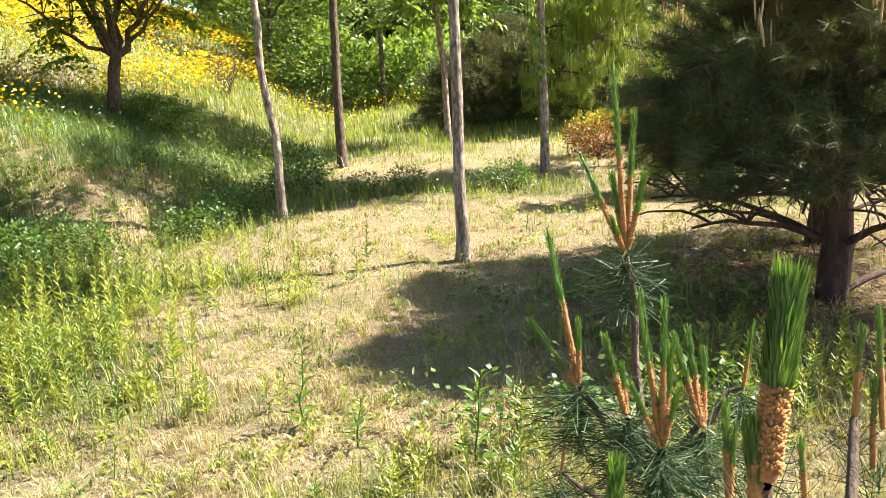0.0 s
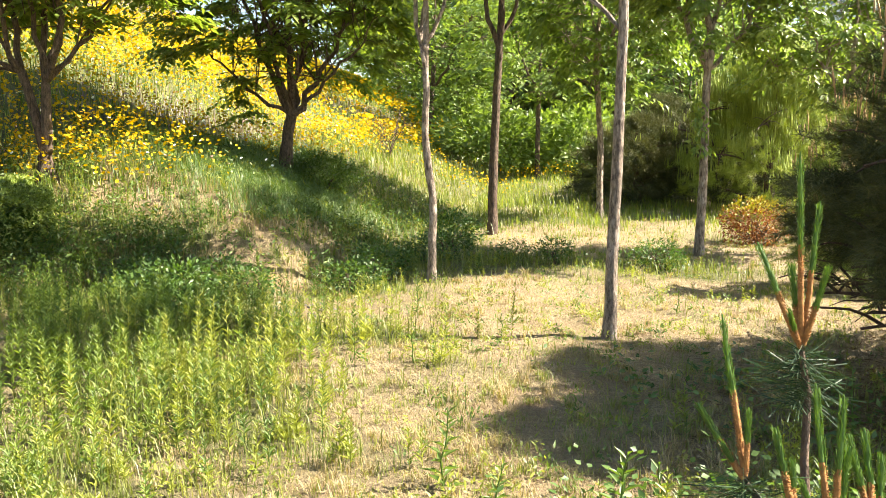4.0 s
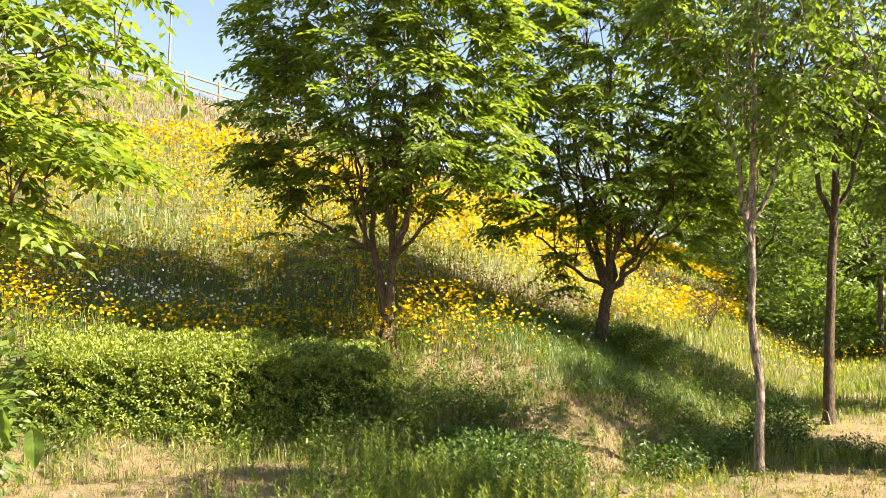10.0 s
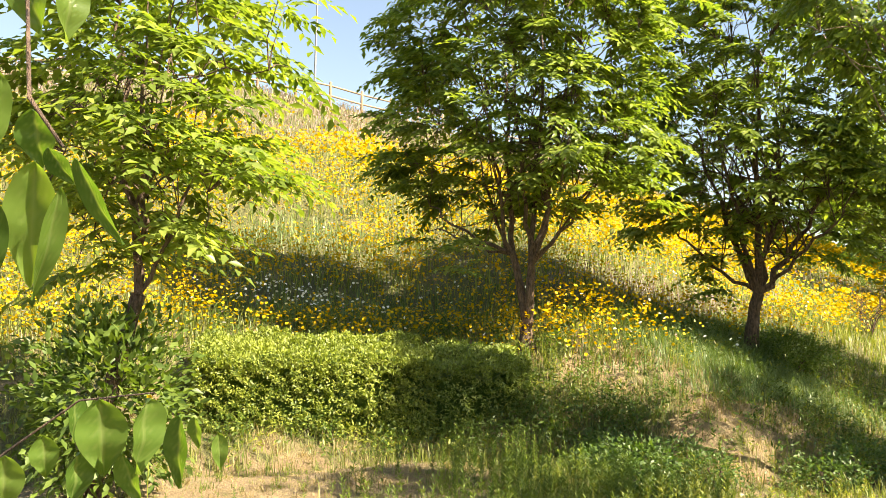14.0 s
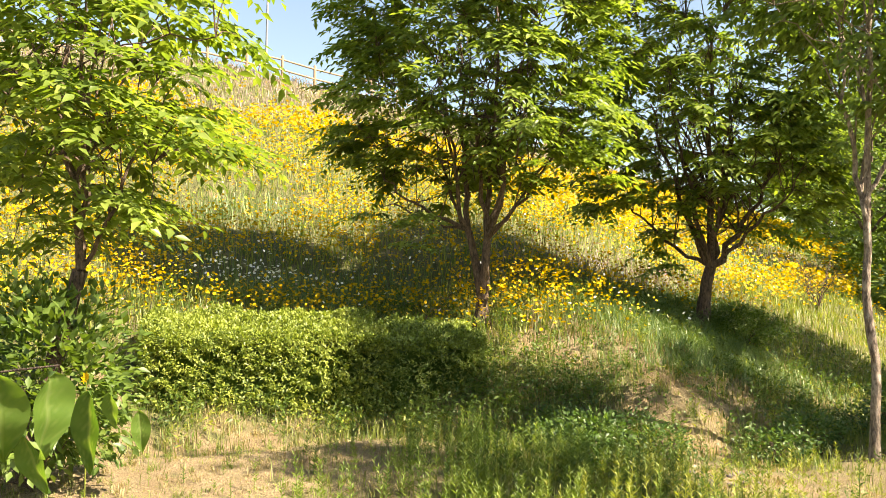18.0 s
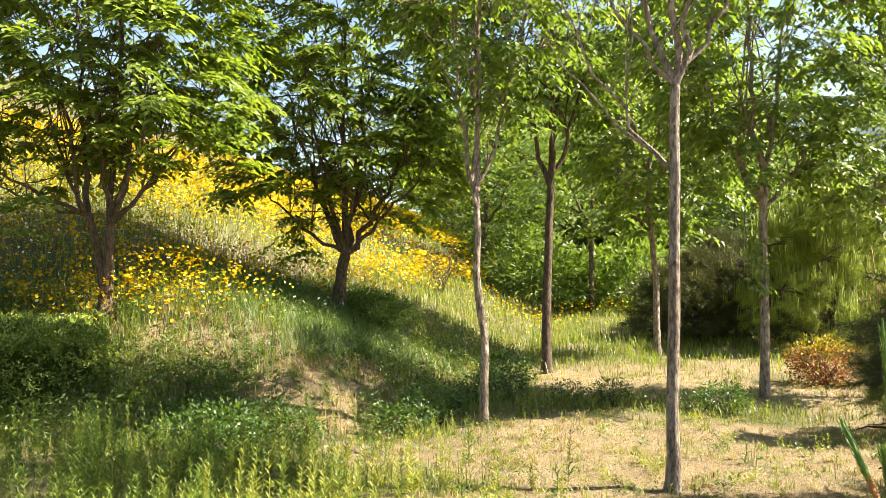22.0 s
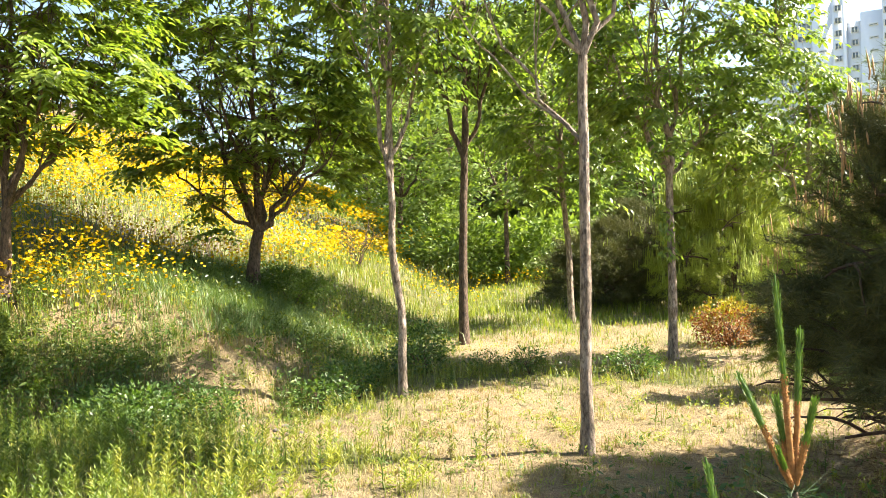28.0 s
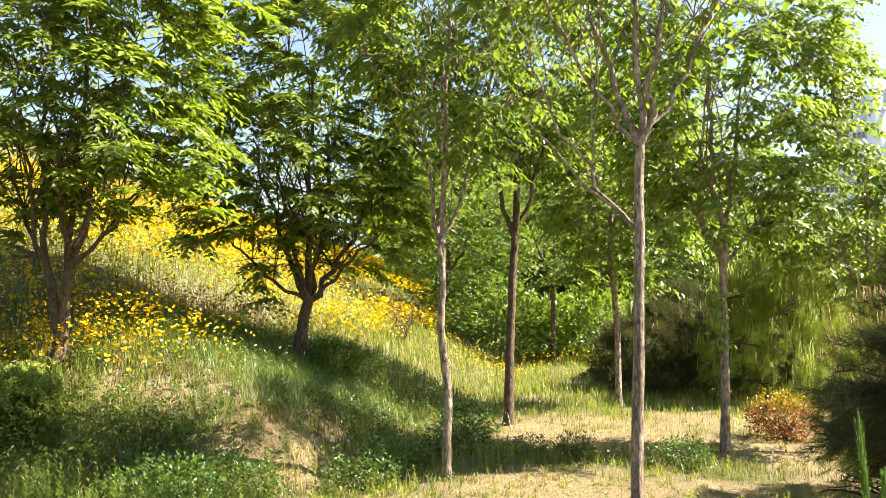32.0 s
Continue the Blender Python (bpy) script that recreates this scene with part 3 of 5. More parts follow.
q = np.stack([rng.normal(-0.06, 0.07, 90), rng.normal(-0.1, 0.05, 90), rng.uniform(1.35, 2.1, 90)], 1)
leaves(q, rng.normal(0, 0.5, q.shape) - UP * 0.8, rng.normal(0, 0.5, q.shape) + [0, -0.8, 0.5], 0.10, 0.045, 0.15, tuft)
tagged(put("hanging_shoot", tuft.mesh("hanging_shoot", M_TALL), leafy), kind="stuff")
broad_tree("slender_tree", on_ground(2.35, 15.65), (0.066, [(-0.02, 0, 1.5), (-0.12, 0, 2.7)]),
           [(-0.25, 0.1, 4.9, 0.026), (0.1, 0.0, 5.6, 0.045), (0.5, 0.1, 4.7, 0.03)],
           7, ((0.0, 0, 4.4), (1.6, 1.4, 2.2)), 380, 8, 0.12, (M_BARK, M_TALL), "slender brown-trunked tree on dry grass", low=0.12, group=SLIM, wide=0.52, hang=1.6, skirt=0.3)

broad_tree("slender_tree", on_ground(4.95, 11.3), (0.055, [(0.03, 0, 1.2), (0.0, 0, 2.0)]),
           [(-0.6, 0.1, 3.4, 0.026), (0.1, 0.0, 4.0, 0.035), (0.6, 0.1, 3.4, 0.026)],
           7, ((-0.2, 0, 3.0), (1.2, 0.7, 0.95)), 150, 8, 0.105, (M_BARK, M_TALL), "small slender tree that stands behind a dark pine", low=0.12, group=SLIM, wide=0.52, hang=1.6, skirt=0.3)

# trees farther off, the broad one copied
broad_tree("park_tree", on_ground(1.9, 25.5), (0.085, [(0.0, 0, 1.6), (0.03, 0, 2.6)]),
           [(-0.8, 0.2, 4.6, 0.05), (0.1, 0.0, 5.6, 0.055), (0.9, -0.2, 4.4, 0.045)],
           6, ((0.0, 0, 4.2), (2.3, 2.3, 2.2)), 170, 7, 0.17, (M_BARK2, M_FAR), "young park tree with light green foliage", low=0.05, group="park trees")
far_b = broad_tree("park_tree", on_ground(-1.6, 30), (0.12, [(0.0, 0, 1.0), (0.05, 0, 1.8)]),
                   [(-1.2, 0.4, 4.6, 0.06), (0.2, 0.0, 5.6, 0.07), (1.4, -0.2, 4.2, 0.055), (0.0, 0.9, 4.4, 0.05)],
                   6, ((0.0, 0, 3.8), (3.3, 3.0, 2.9)), 270, 7, 0.23, (M_BARK2, M_FAR), "broad bright green park tree in the distance", low=0.0, group="park trees")
for n, (az, far, big, proto) in enumerate(((9.6, 42, 1.2, far_b), (14.2, 36, 1.0, far_b),
                                          (23.0, 33, 0.78, far_b), (7.5, 48, 1.5, far_b), (12.5, 46, 1.5, far_b), (-5.2, 62, 1.4, far_b), (17.0, 45, 1.1, far_b),
                                          (27.5, 33, 0.8, far_b), (33, 30, 0.9, far_b), (40, 26, 1.2, far_b), (47, 24, 1.2, far_b), (22.0, 46, 1.0, far_b), (0.5, 66, 1.5, far_b), (5.5, 70, 1.6, far_b), (10.5, 66, 1.6, far_b), (15.0, 62, 1.4, far_b), (19.5, 64, 1.3, far_b), (25, 60, 1.1, far_b), (30, 52, 1.1, far_b), (36, 46, 1.2, far_b), (-2.8, 88, 1.7, far_b), (2.6, 92, 1.9, far_b), (8, 95, 1.9, far_b), (2.5, 44, 1.9, far_b), (-1.8, 50, 1.9, far_b), (-4.2, 74, 2.0, far_b), (7.2, 47, 2.0, far_b), (11.8, 45, 1.9, far_b), (13, 90, 1.8, far_b))):
    x, y = by_way(az, far)
    t = copy_thing(proto, pose(*on_ground(x, y), 0, 0, 67 * n))
    t.scale = (big, big, big * (0.92 + 0.05 * (n % 4)))

# ---------------------------------------------------------------- pines


def needles(P, D, n, L, W, bag, slot=0, spread=0.75):
    """n needles fanning from each P about its D."""
    k = len(P)
    d = unit(np.repeat(unit(D), n, 0) * 0.75 + rng.normal(0, spread, (k * n, 3)))
    base = np.repeat(P, n, 0) - np.repeat(unit(D), n, 0) * rng.uniform(0, 0.10, (k * n, 1)) * (L / 0.1)
    s = unit(np.cross(d, rng.normal(0, 1, (k * n, 3)))) * W / 2
    ln = L * rng.uniform(0.7, 1.2, (k * n, 1))
    v = np.stack([base - s, base + s, base + d * ln], 1)
    bag.add(v, np.arange(k * n)[:, None] * 3 + [0, 1, 2], slot)


def spikes(P, D, L, R, bag, slot=0, sides=4):
    """Upright new shoots as slim spindles."""
    k = len(P)
    D = unit(D)
    a = unit(np.cross(D, np.array([0.3, 0.9, 0.1])))
    b = np.cross(D, a)
    L, R = np.broadcast_to(L, k)[:, None, None], np.broadcast_to(R, k)[:, None, None]
    th = np.linspace(0, 2 * np.pi, sides, endpoint=False)[None, :, None]
    ring = np.cos(th) * a[:, None] + np.sin(th) * b[:, None]
    v = np.concatenate([P[:, None] + ring * R * 0.8, P[:, None] + D[:, None] * L * 0.6 + ring * R, P[:, None] + D[:, None] * L], 1)
    i = np.arange(k)[:, None] * (2 * sides + 1)
    start = bag.n
    q = np.concatenate([i + [j, (j + 1) % sides, sides + (j + 1) % sides, sides + j] for j in range(sides)])
    bag.add(v, q, slot)
    bag.f.append(np.concatenate([i + [sides + j, sides + (j + 1) % sides, 2 * sides] for j in range(sides)]) + start)
    bag.w.append(slot)


def pine(name, at, height, spread, r0, tufts, per, L, mats, label, shoots=0, low=0.3, lean=(0, 0), W=0.004, squash=0.8, shoot_len=0.16, limbs=11, shoot_r=0.006, shoot_low=0.0, splay=0.11):
    bark, needle, shoot = mats
    top = tagged(put(name, None, None, at), label, "pine tree")
    n = 10
    line = np.stack([np.linspace(0, lean[0], n) + rng.normal(0, 0.03, n), np.linspace(0, lean[1], n) + rng.normal(0, 0.03, n), np.linspace(-0.3, height * 0.9, n)], 1)
    v, f = tube(line, np.linspace(r0 * 1.1, r0 * 0.25, n), 9, 0.06)
    put("trunk", mesh_of("trunk", v, [f], bark, smooth=True), top)
    c = np.array([lean[0] * 0.6, lean[1] * 0.6, height * (low + 1) / 2])
    h = np.array([spread, spread, height * (1 - low) / 2])
    nodes = []
    for k in range(limbs):
        th = 2.4 * k + rng.uniform(-0.4, 0.4)
        s = low * 0.75 + (0.85 - low * 0.75) * k / limbs
        a = line[int(s * (n - 1))] + [0, 0, 0]
        wide = spread * math.sqrt(max(0.15, 1 - ((s - 0.42) / 0.62) ** 2)) * rng.uniform(0.75, 1.0)
        q = a + np.array([math.cos(th) * wide, math.sin(th) * wide, wide * rng.uniform(0.05, 0.35)])
        m = bend(a, q, 0.10 * wide, 9, 0.005)
        b = Bag()
        b.add(*tube(m, np.linspace(r0 * 0.26, 0.008, 9), 6, 0.05))
        for _ in range(5):
            i = rng.integers(3, 8)
            e = m[i] + unit(rng.normal(0, 1, 3) * [1, 1, 0.4] + (q - a) * 0.5) * rng.uniform(0.4, 0.8) * spread * 0.5
            w = bend(m[i], e, 0.06, 6, 0.006)
            b.add(*tube(w, np.linspace(0.011, 0.004, 6), 4))
            nodes.append(w[2:])
        nodes.append(m[4:])
        put("limb", b.mesh("limb", bark, True), top)
    nodes = np.concatenate(nodes)
    each = 24
    k = tufts * 3 // each
    lev = rng.uniform(0, 1, k) ** 1.2
    th = rng.uniform(0, 6.283, k)
    wide = spread * np.sqrt(1 - lev ** 2.2) * rng.uniform(0.12, 1.0, k) ** 0.62 * (1 + 0.15 * wave(th * 1.2, lev * 4, 1.4, 78))
    P = np.stack([np.cos(th) * wide + lean[0] * lev, np.sin(th) * wide + lean[1] * lev, height * (low + (1 - low) * lev)], 1)
    P = np.repeat(P, each, 0) + rng.normal(0, 1, (k * each, 3)) * np.array([0.11, 0.11, 0.05]) * (L / 0.11)
    gap = wave(P[:, 0] + P[:, 2], P[:, 1] - P[:, 2] * 0.7, spread * 0.45, 77) + rng.normal(0, 0.15, len(P))
    P = P[gap > 0.18][:tufts]
    i = np.array([np.argmin(((nodes - p) ** 2).sum(1)) for p in P])
    P = nodes[i] + (P - nodes[i]) * 0.9
    out = unit((P - c) / h + UP * 0.6 * squash)
    b = Bag()
    needles(P, out, per, L, W, b, 0)
    tagged(put("needle_mass", b.mesh("needle_mass", needle), top), kind="stuff")
    if shoots:
        up = np.argsort(-(out[:, 2] + 0.9 * np.hypot(P[:, 0] - c[0], P[:, 1] - c[1]) / spread + rng.uniform(0, 2.2, len(P)) - 9 * (P[:, 2] < height * shoot_low)))[: shoots // 3]
        Q = np.repeat(P[up], 3, 0) + rng.normal(0, 0.03, (len(up) * 3, 3))
        b = Bag()
        spikes(Q, UP + rng.normal(0, splay, Q.shape), shoot_len * rng.uniform(0.5, 1.4, len(Q)), shoot_r, b)
        tagged(put("shoot_mass", b.mesh("shoot_mass", shoot), top), kind="stuff")
    return top


# the large dark pine beside the path, with bare low limbs
big = pine("large_pine", on_ground(3.03, 4.40), 2.75, 1.25, 0.10, 5200, 54, 0.11, (M_PBARK, M_NEEDLE, M_CANDLE), "large dark green pine with bare low limbs", 900, 0.29, (0.1, 0.1), 0.0034, limbs=26, shoot_len=0.13, shoot_r=0.0055, splay=0.10)
for k in range(13):
    th = 2.0 + 0.40 * k + rng.uniform(-0.15, 0.15)
    z = 0.50 + 0.045 * k * (1 if k % 2 else 0.6)
    reach = rng.uniform(0.85, 1.25)
    e = np.array([math.cos(th) * reach, math.sin(th) * reach, z + rng.uniform(0.0, 0.18)])
    m = bend((0.02, 0.02, z), e, 0.10, 10, 0.004)
    b = Bag()
    b.add(*tube(m, np.linspace(0.016, 0.004, 10), 6, 0.06))
    for _ in range(16):
        i = rng.integers(3, 9)
        q = m[i] + unit(rng.normal(0, 1, 3) * [1, 1, 0.35] + (e - m[0]) * 0.7) * rng.uniform(0.15, 0.4)
        b.add(*tube(bend(m[i], q, 0.03, 6, 0.006), np.linspace(0.006, 0.002, 6), 4))
    put("dead_limb", b.mesh("dead_limb", M_PBARK, True), big)
pine("tall_pine", on_ground(3.75, 5.75), 3.3, 1.05, 0.10, 3000, 46, 0.11, (M_PBARK, M_NEEDLE_MID, M_CANDLE), "olive-green pine with pale upright candles behind a darker one", 850, 0.22, (0.1, 0.1), 0.0038, limbs=18, shoot_len=0.22, shoot_r=0.0045, splay=0.07)
# bright green pine behind it, thick with new shoots, and dark pines at the edge of the wood
pine("shoot_covered_pine", on_ground(5.85, 16.6), 3.3, 1.8, 0.12, 3600, 42, 0.12, (M_PBARK, M_NEEDLE2, M_NEEDLE2), "pine covered in pale yellow-green new shoots", 7500, 0.08, (0, 0), 0.0045, shoot_len=0.28, shoot_r=0.0065, shoot_low=0.5, splay=0.08)
pine("small_pine", on_ground(4.05, 8.7), 2.0, 0.75, 0.06, 1500, 44, 0.11, (M_PBARK, M_NEEDLE_MID, M_CANDLE), "small olive-green pine with brown upright candles", 420, 0.08, (0, 0), 0.0038, shoot_len=0.16, shoot_r=0.006)
pine("dark_pine", on_ground(3.6, 18.6), 1.9, 1.5, 0.10, 2300, 30, 0.15, (M_PBARK, M_NEEDLE, M_NEEDLE2), "dark bushy pine in deep shade", 60, 0.05, (0, 0), 0.008)
pine("dark_pine", on_ground(4.6, 20.6), 2.5, 1.8, 0.10, 1900, 30, 0.15, (M_PBARK, M_NEEDLE, M_NEEDLE2), "dark bushy pine at the edge of the wood", 60, 0.05, (0, 0), 0.008)
pine("dark_pine", on_ground(5.3, 18.4), 2.3, 1.7, 0.10, 2300, 30, 0.15, (M_PBARK, M_NEEDLE, M_NEEDLE2), "dark bushy pine in deep shade", 60, 0.05, (0, 0), 0.008)

# golden and rust-leaved shrub under the pine


def shrub(name, at, h, n, L, mats, label, stems=14, category="shrub", top_slot=0.55, low=0.0):
    top = tagged(put(name, None, None, at), label, category)
    h = np.array(h, float)
    b = Bag()
    for _ in range(stems):
        e = unit(rng.normal(0, 1, 3) + UP * 0.8) * h * [1, 1, 1.6] * 0.8
        b.add(*tube(bend((rng.normal(0, 0.05), rng.normal(0, 0.05), -0.05), np.abs(e) * [1 if e[0] > 0 else -1, 1 if e[1] > 0 else -1, 1], 0.05, 6, 0.02), np.linspace(0.014, 0.004, 6), 4))
    tagged(put("stem_mass", b.mesh("stem_mass", M_BARK2), top), kind="stuff")
    d = unit(rng.normal(0, 1, (n, 3)))
    P = d * h * rng.uniform(0.35, 1.0, (n, 1)) ** 0.6 * (1 + 0.25 * wave(d[:, 0] * 3, d[:, 1] * 3 + d[:, 2] * 2, 2.0, 5)[:, None]) + [0, 0, h[2] * 0.95]
    P = P[P[:, 2] > low]
    hi = P[:, 2] / (2 * h[2]) + rng.normal(0, 0.12, len(P)) > top_slot
    for k, m in enumerate(mats):
        Q = P[hi == (k == 0)] if len(mats) > 1 else P
        if len(Q):
            b = Bag()
            leaves(Q, unit(Q - [0, 0, h[2]]) + rng.normal(0, 0.6, Q.shape), UP + rng.normal(0, 0.5, Q.shape), L * rng.uniform(0.7, 1.3, len(Q)), L * 0.5, 0.15, b)
            tagged(put("foliage", b.mesh("foliage", m), top), kind="stuff")
    return top


shrub("golden_shrub", on_ground(4.2, 12.4), (0.52, 0.45, 0.37), 3400, 0.05, (M_GOLD, M_AUTUMN), "low shrub with golden tips above rusty red leaves", top_slot=0.72)

# ---------------------------------------------------------------- clipped hedge


def hedge_leaves(P, O, bag, slot):
    leaves(P, O * 0.5 + rng.normal(0, 0.6, P.shape), O * 0.5 + UP * 0.6 + rng.normal(0, 0.4, P.shape), 0.042 * rng.uniform(0.7, 1.5, len(P)), 0.021, 0.15, bag, slot)


def hedge(name, a, b, deep, high, n, label, mat):
    """A clipped hedge from a to b along its front, deep towards the hill."""
    a, b = np.array(a, float), np.array(b, float)
    e = unit(b - a)
    q = np.array([-e[1], e[0]])
    ln = np.linalg.norm(b - a)
    mid = (a + b) / 2
    top = tagged(put(name, None, None, on_ground(*mid)), label, "hedge")
    z0 = float(ground_z(*mid))

    def at(s, w, t):
        x, y = a[0] + e[0] * s + q[0] * w, a[1] + e[1] * s + q[1] * w
        return np.stack([x - mid[0], y - mid[1], 0.17 * w + 0.10 + 0.02 * wave(x, y, 1.4, 8) + t], -1)

    # inner sheet in dark leaf green that paints the shade between the leaves
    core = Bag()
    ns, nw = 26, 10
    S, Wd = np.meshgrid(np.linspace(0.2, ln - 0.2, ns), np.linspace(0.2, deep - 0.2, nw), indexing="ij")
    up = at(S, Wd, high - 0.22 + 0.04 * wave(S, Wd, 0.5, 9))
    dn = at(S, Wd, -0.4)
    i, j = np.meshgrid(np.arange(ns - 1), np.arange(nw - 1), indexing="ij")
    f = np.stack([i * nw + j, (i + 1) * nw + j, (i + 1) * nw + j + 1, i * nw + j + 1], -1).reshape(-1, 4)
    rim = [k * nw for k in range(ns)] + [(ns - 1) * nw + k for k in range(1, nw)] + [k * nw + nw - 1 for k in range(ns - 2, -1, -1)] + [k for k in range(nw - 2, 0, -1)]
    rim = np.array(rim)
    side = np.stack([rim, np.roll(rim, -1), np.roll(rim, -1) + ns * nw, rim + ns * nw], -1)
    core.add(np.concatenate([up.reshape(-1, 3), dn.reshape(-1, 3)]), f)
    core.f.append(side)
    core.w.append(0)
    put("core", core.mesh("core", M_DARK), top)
    # leaf coat: top, front, back and ends
    area = np.array([ln * deep * 1.2, ln * high * 1.3, ln * high * 0.3, deep * high, deep * high])
    cnt = (n * area / area.sum()).astype(int)
    P, O = [], []
    for k, c in enumerate(cnt):
        s, w, t = rng.uniform(0, ln, c), rng.uniform(0, deep, c), rng.uniform(-0.25, high, c)
        d = 0.2 * rng.uniform(0, 1, c) ** 1.8
        if k == 0:
            t, o = high - d, (0, 0, 1)
        elif k < 3:
            w, o = (d, (-q[0], -q[1], 0.2)) if k == 1 else (deep - d, (q[0], q[1], 0.2))
        else:
            s, o = (d, (-e[0], -e[1], 0.2)) if k == 3 else (ln - d, (e[0], e[1], 0.2))
        swell = 0.05 * wave(s * 1.0 + w, t * 1.3 + w, 0.7, 21) + 0.035 * wave(s * 2.0 - w, t * 2 + w, 0.45, 22)
        # rounded shoulders
        edge = np.minimum.reduce([s, ln - s, w, deep - w])
        t = t - np.where(k == 0, 0.10 * np.exp(-edge / 0.10), 0) + swell
        # rounded corners
        loc = np.stack([s, w, t], -1)
        mid_box = np.clip(loc, [0.28, 0.28, -9], [ln - 0.28, deep - 0.28, high - 0.22])
        off = loc - mid_box
        size = np.linalg.norm(off, axis=1, keepdims=True)
        loc = mid_box + off * np.minimum(1, 0.28 / np.maximum(size, 1e-6)) * (1 + swell[:, None])
        keep = (wave(s * 1.0 + 0.3 * t, t * 1.6 + w, 0.30, 23) + rng.normal(0, 0.35, c) > (-0.9 if k == 0 else -0.14)) | (t > high - 0.10)
        P.append(at(loc[:, 0] + swell * 0.8, loc[:, 1] + swell * 0.8, loc[:, 2])[keep])
        O.append(np.tile(o, (c, 1))[keep])
    tops = np.arange(sum(len(p) for p in P)) < len(P[0])
    P, O = np.concatenate(P), np.concatenate(O)
    bag = Bag()
    # sunlit top put into colour: darker leaves are mixed into the sides only
    bright = tops | (rng.uniform(0, 1, len(P)) < 0.82)
    for slot, sel in enumerate((bright, ~bright)):
        hedge_leaves(P[sel], O[sel], bag, slot)
    tagged(put("leaves", bag.mesh("leaves", [mat, M_MID]), top), kind="stuff")
    return top


hedge("clipped_hedge", (-7.52, 6.0), (-5.62, 8.18), 1.35, 0.84, 90000, "clipped box hedge with dense small leaves, sides coloured darker as in shade", M_HEDGE)
# same hedge continued; its darker leaf colour carries the shade of a tree
hedge("shaded_hedge_end", (-5.95, 7.80), (-4.76, 9.16), 1.28, 0.80, 40000, "end of the clipped hedge, tree shade put into its darker leaf colour", M_HEDGE_SHADE)

# ---------------------------------------------------------------- ground cover
b = Bag()
P, r = strew(190000, 2.2, 26, -62, 42, lambda x, y: np.clip(1.15 - greenness(x, y), 0.1, 1) * np.clip(0.6 + 0.6 * wave(x, y, 0.5, 71), 0.1, 1) * (uphill(x, y) < 3.0))
blades(P, np.clip(0.015 * rng.uniform(0.4, 1.6, len(P)) + 0.0014 * r, 0, 0.06), 0.0021 * np.sqrt(r), rng.uniform(0.8, 2.2, len(P)), b)
stuff("dry_grass", b.mesh("dry_grass", M_STRAW), "short dry straw-coloured grass over the ground", "grass")
b = Bag()
P, r = strew(220000, 2.2, 45, -64, 42, lambda x, y: np.clip(greenness(x, y) * 1.5 - 0.42, 0, 1) * np.clip(np.hypot(x, y) / 12, 0.2, 1) * (uphill(x, y) < 4.0))
blades(P, rng.uniform(0.4, 1.5, len(P)) * (0.03 + 0.17 * greenness(P[:, 0], P[:, 1])), 0.0028 * np.sqrt(r), rng.uniform(0.1, 0.9, len(P)), b)
stuff("green_grass", b.mesh("green_grass", M_GRASS), "green meadow grass growing in patches", "grass")
# soft blue-green grass on the bank before the second spreading tree
b = Bag()
P, r = strew(110000, 8, 18, -32, 2, lambda x, y: np.clip(1.3 * blob(x, y, -2.9, 12.4, 1.2, 0.7, 0) + 0.7 * blob(x, y, -3.4, 13.0, 1.0, 0.5, 0), 0, 1))
blades(P, rng.uniform(0.18, 0.42, len(P)), 0.008, rng.uniform(0.2, 0.8, len(P)), b)
stuff("tall_grass", b.mesh("tall_grass", M_BLUE), "soft blue-green tall grass on the bank", "grass")
# far tall green grass between the slim trees
b = Bag()
P, r = strew(90000, 12.0, 70, -8, 45, lambda x, y: np.clip(0.5 + 0.6 * wave(x, y, 1.6, 61), 0, 1) * np.clip((y - 12.3) / 3, 0, 1) * (uphill(x, y) < 4))
half = rng.uniform(0, 1, len(P)) < 0.5
for k, sel in enumerate((half, ~half)):
    blades(P[sel], rng.uniform(0.06, 0.26, sel.sum()) * np.clip((P[sel, 1] - 9) / 7, 0.4, 1.2), 0.004 + 0.0006 * r[sel], rng.uniform(0.1, 0.6, sel.sum()), b, k)
stuff("tall_grass", b.mesh("tall_grass", [M_WEED, M_FRESH]), "tall fresh green grass under distant trees", "grass")


def weeds(P, H, per, L, bag, wide=0.22):
    """Upright leafy stems: yellow-green ones on the flat ground, mid green and fresh green ones towards the gully."""
    for k in range(len(P)):
        h, p = H[k], P[k]
        slot = 1 if rng.uniform() < (0.6 if p[0] < -1.2 and p[1] > 5.6 else 0.18) else 2 if p[0] < -1.9 + 0.5 * rng.normal() else 0
        tip = p + np.array([rng.normal(0, 0.08) * h, rng.normal(0, 0.08) * h, h])
        st = bend(p, tip, 0, 4, 0.01 * h)
        bag.add(*tube(st, np.linspace(0.003, 0.0015, 4), 3), slot)
        n = int(per * rng.uniform(0.7, 1.2))
        s = np.sort(rng.uniform(0.06, 1, n) ** 0.8)
        q = np.stack([np.interp(s, np.linspace(0, 1, 4), st[:, c]) for c in range(3)], 1)
        th = np.arange(n) * 2.4 + rng.uniform(0, 6)
        rise = 0.75 + 0.7 * s
        d = np.stack([np.cos(th), np.sin(th), rise], 1)
        ll = L * (1.15 - 0.6 * s) * rng.uniform(0.8, 1.2, n)
        leaves(q, d, np.stack([-np.cos(th), -np.sin(th), 1 + 0 * th], 1) + rng.normal(0, 0.2, (n, 3)), ll, ll * wide, 0.12, bag, slot, 0.2)


def lushest(x, y):
    return np.clip(greenness(x, y) * 1.7 - 0.7, 0, 1)


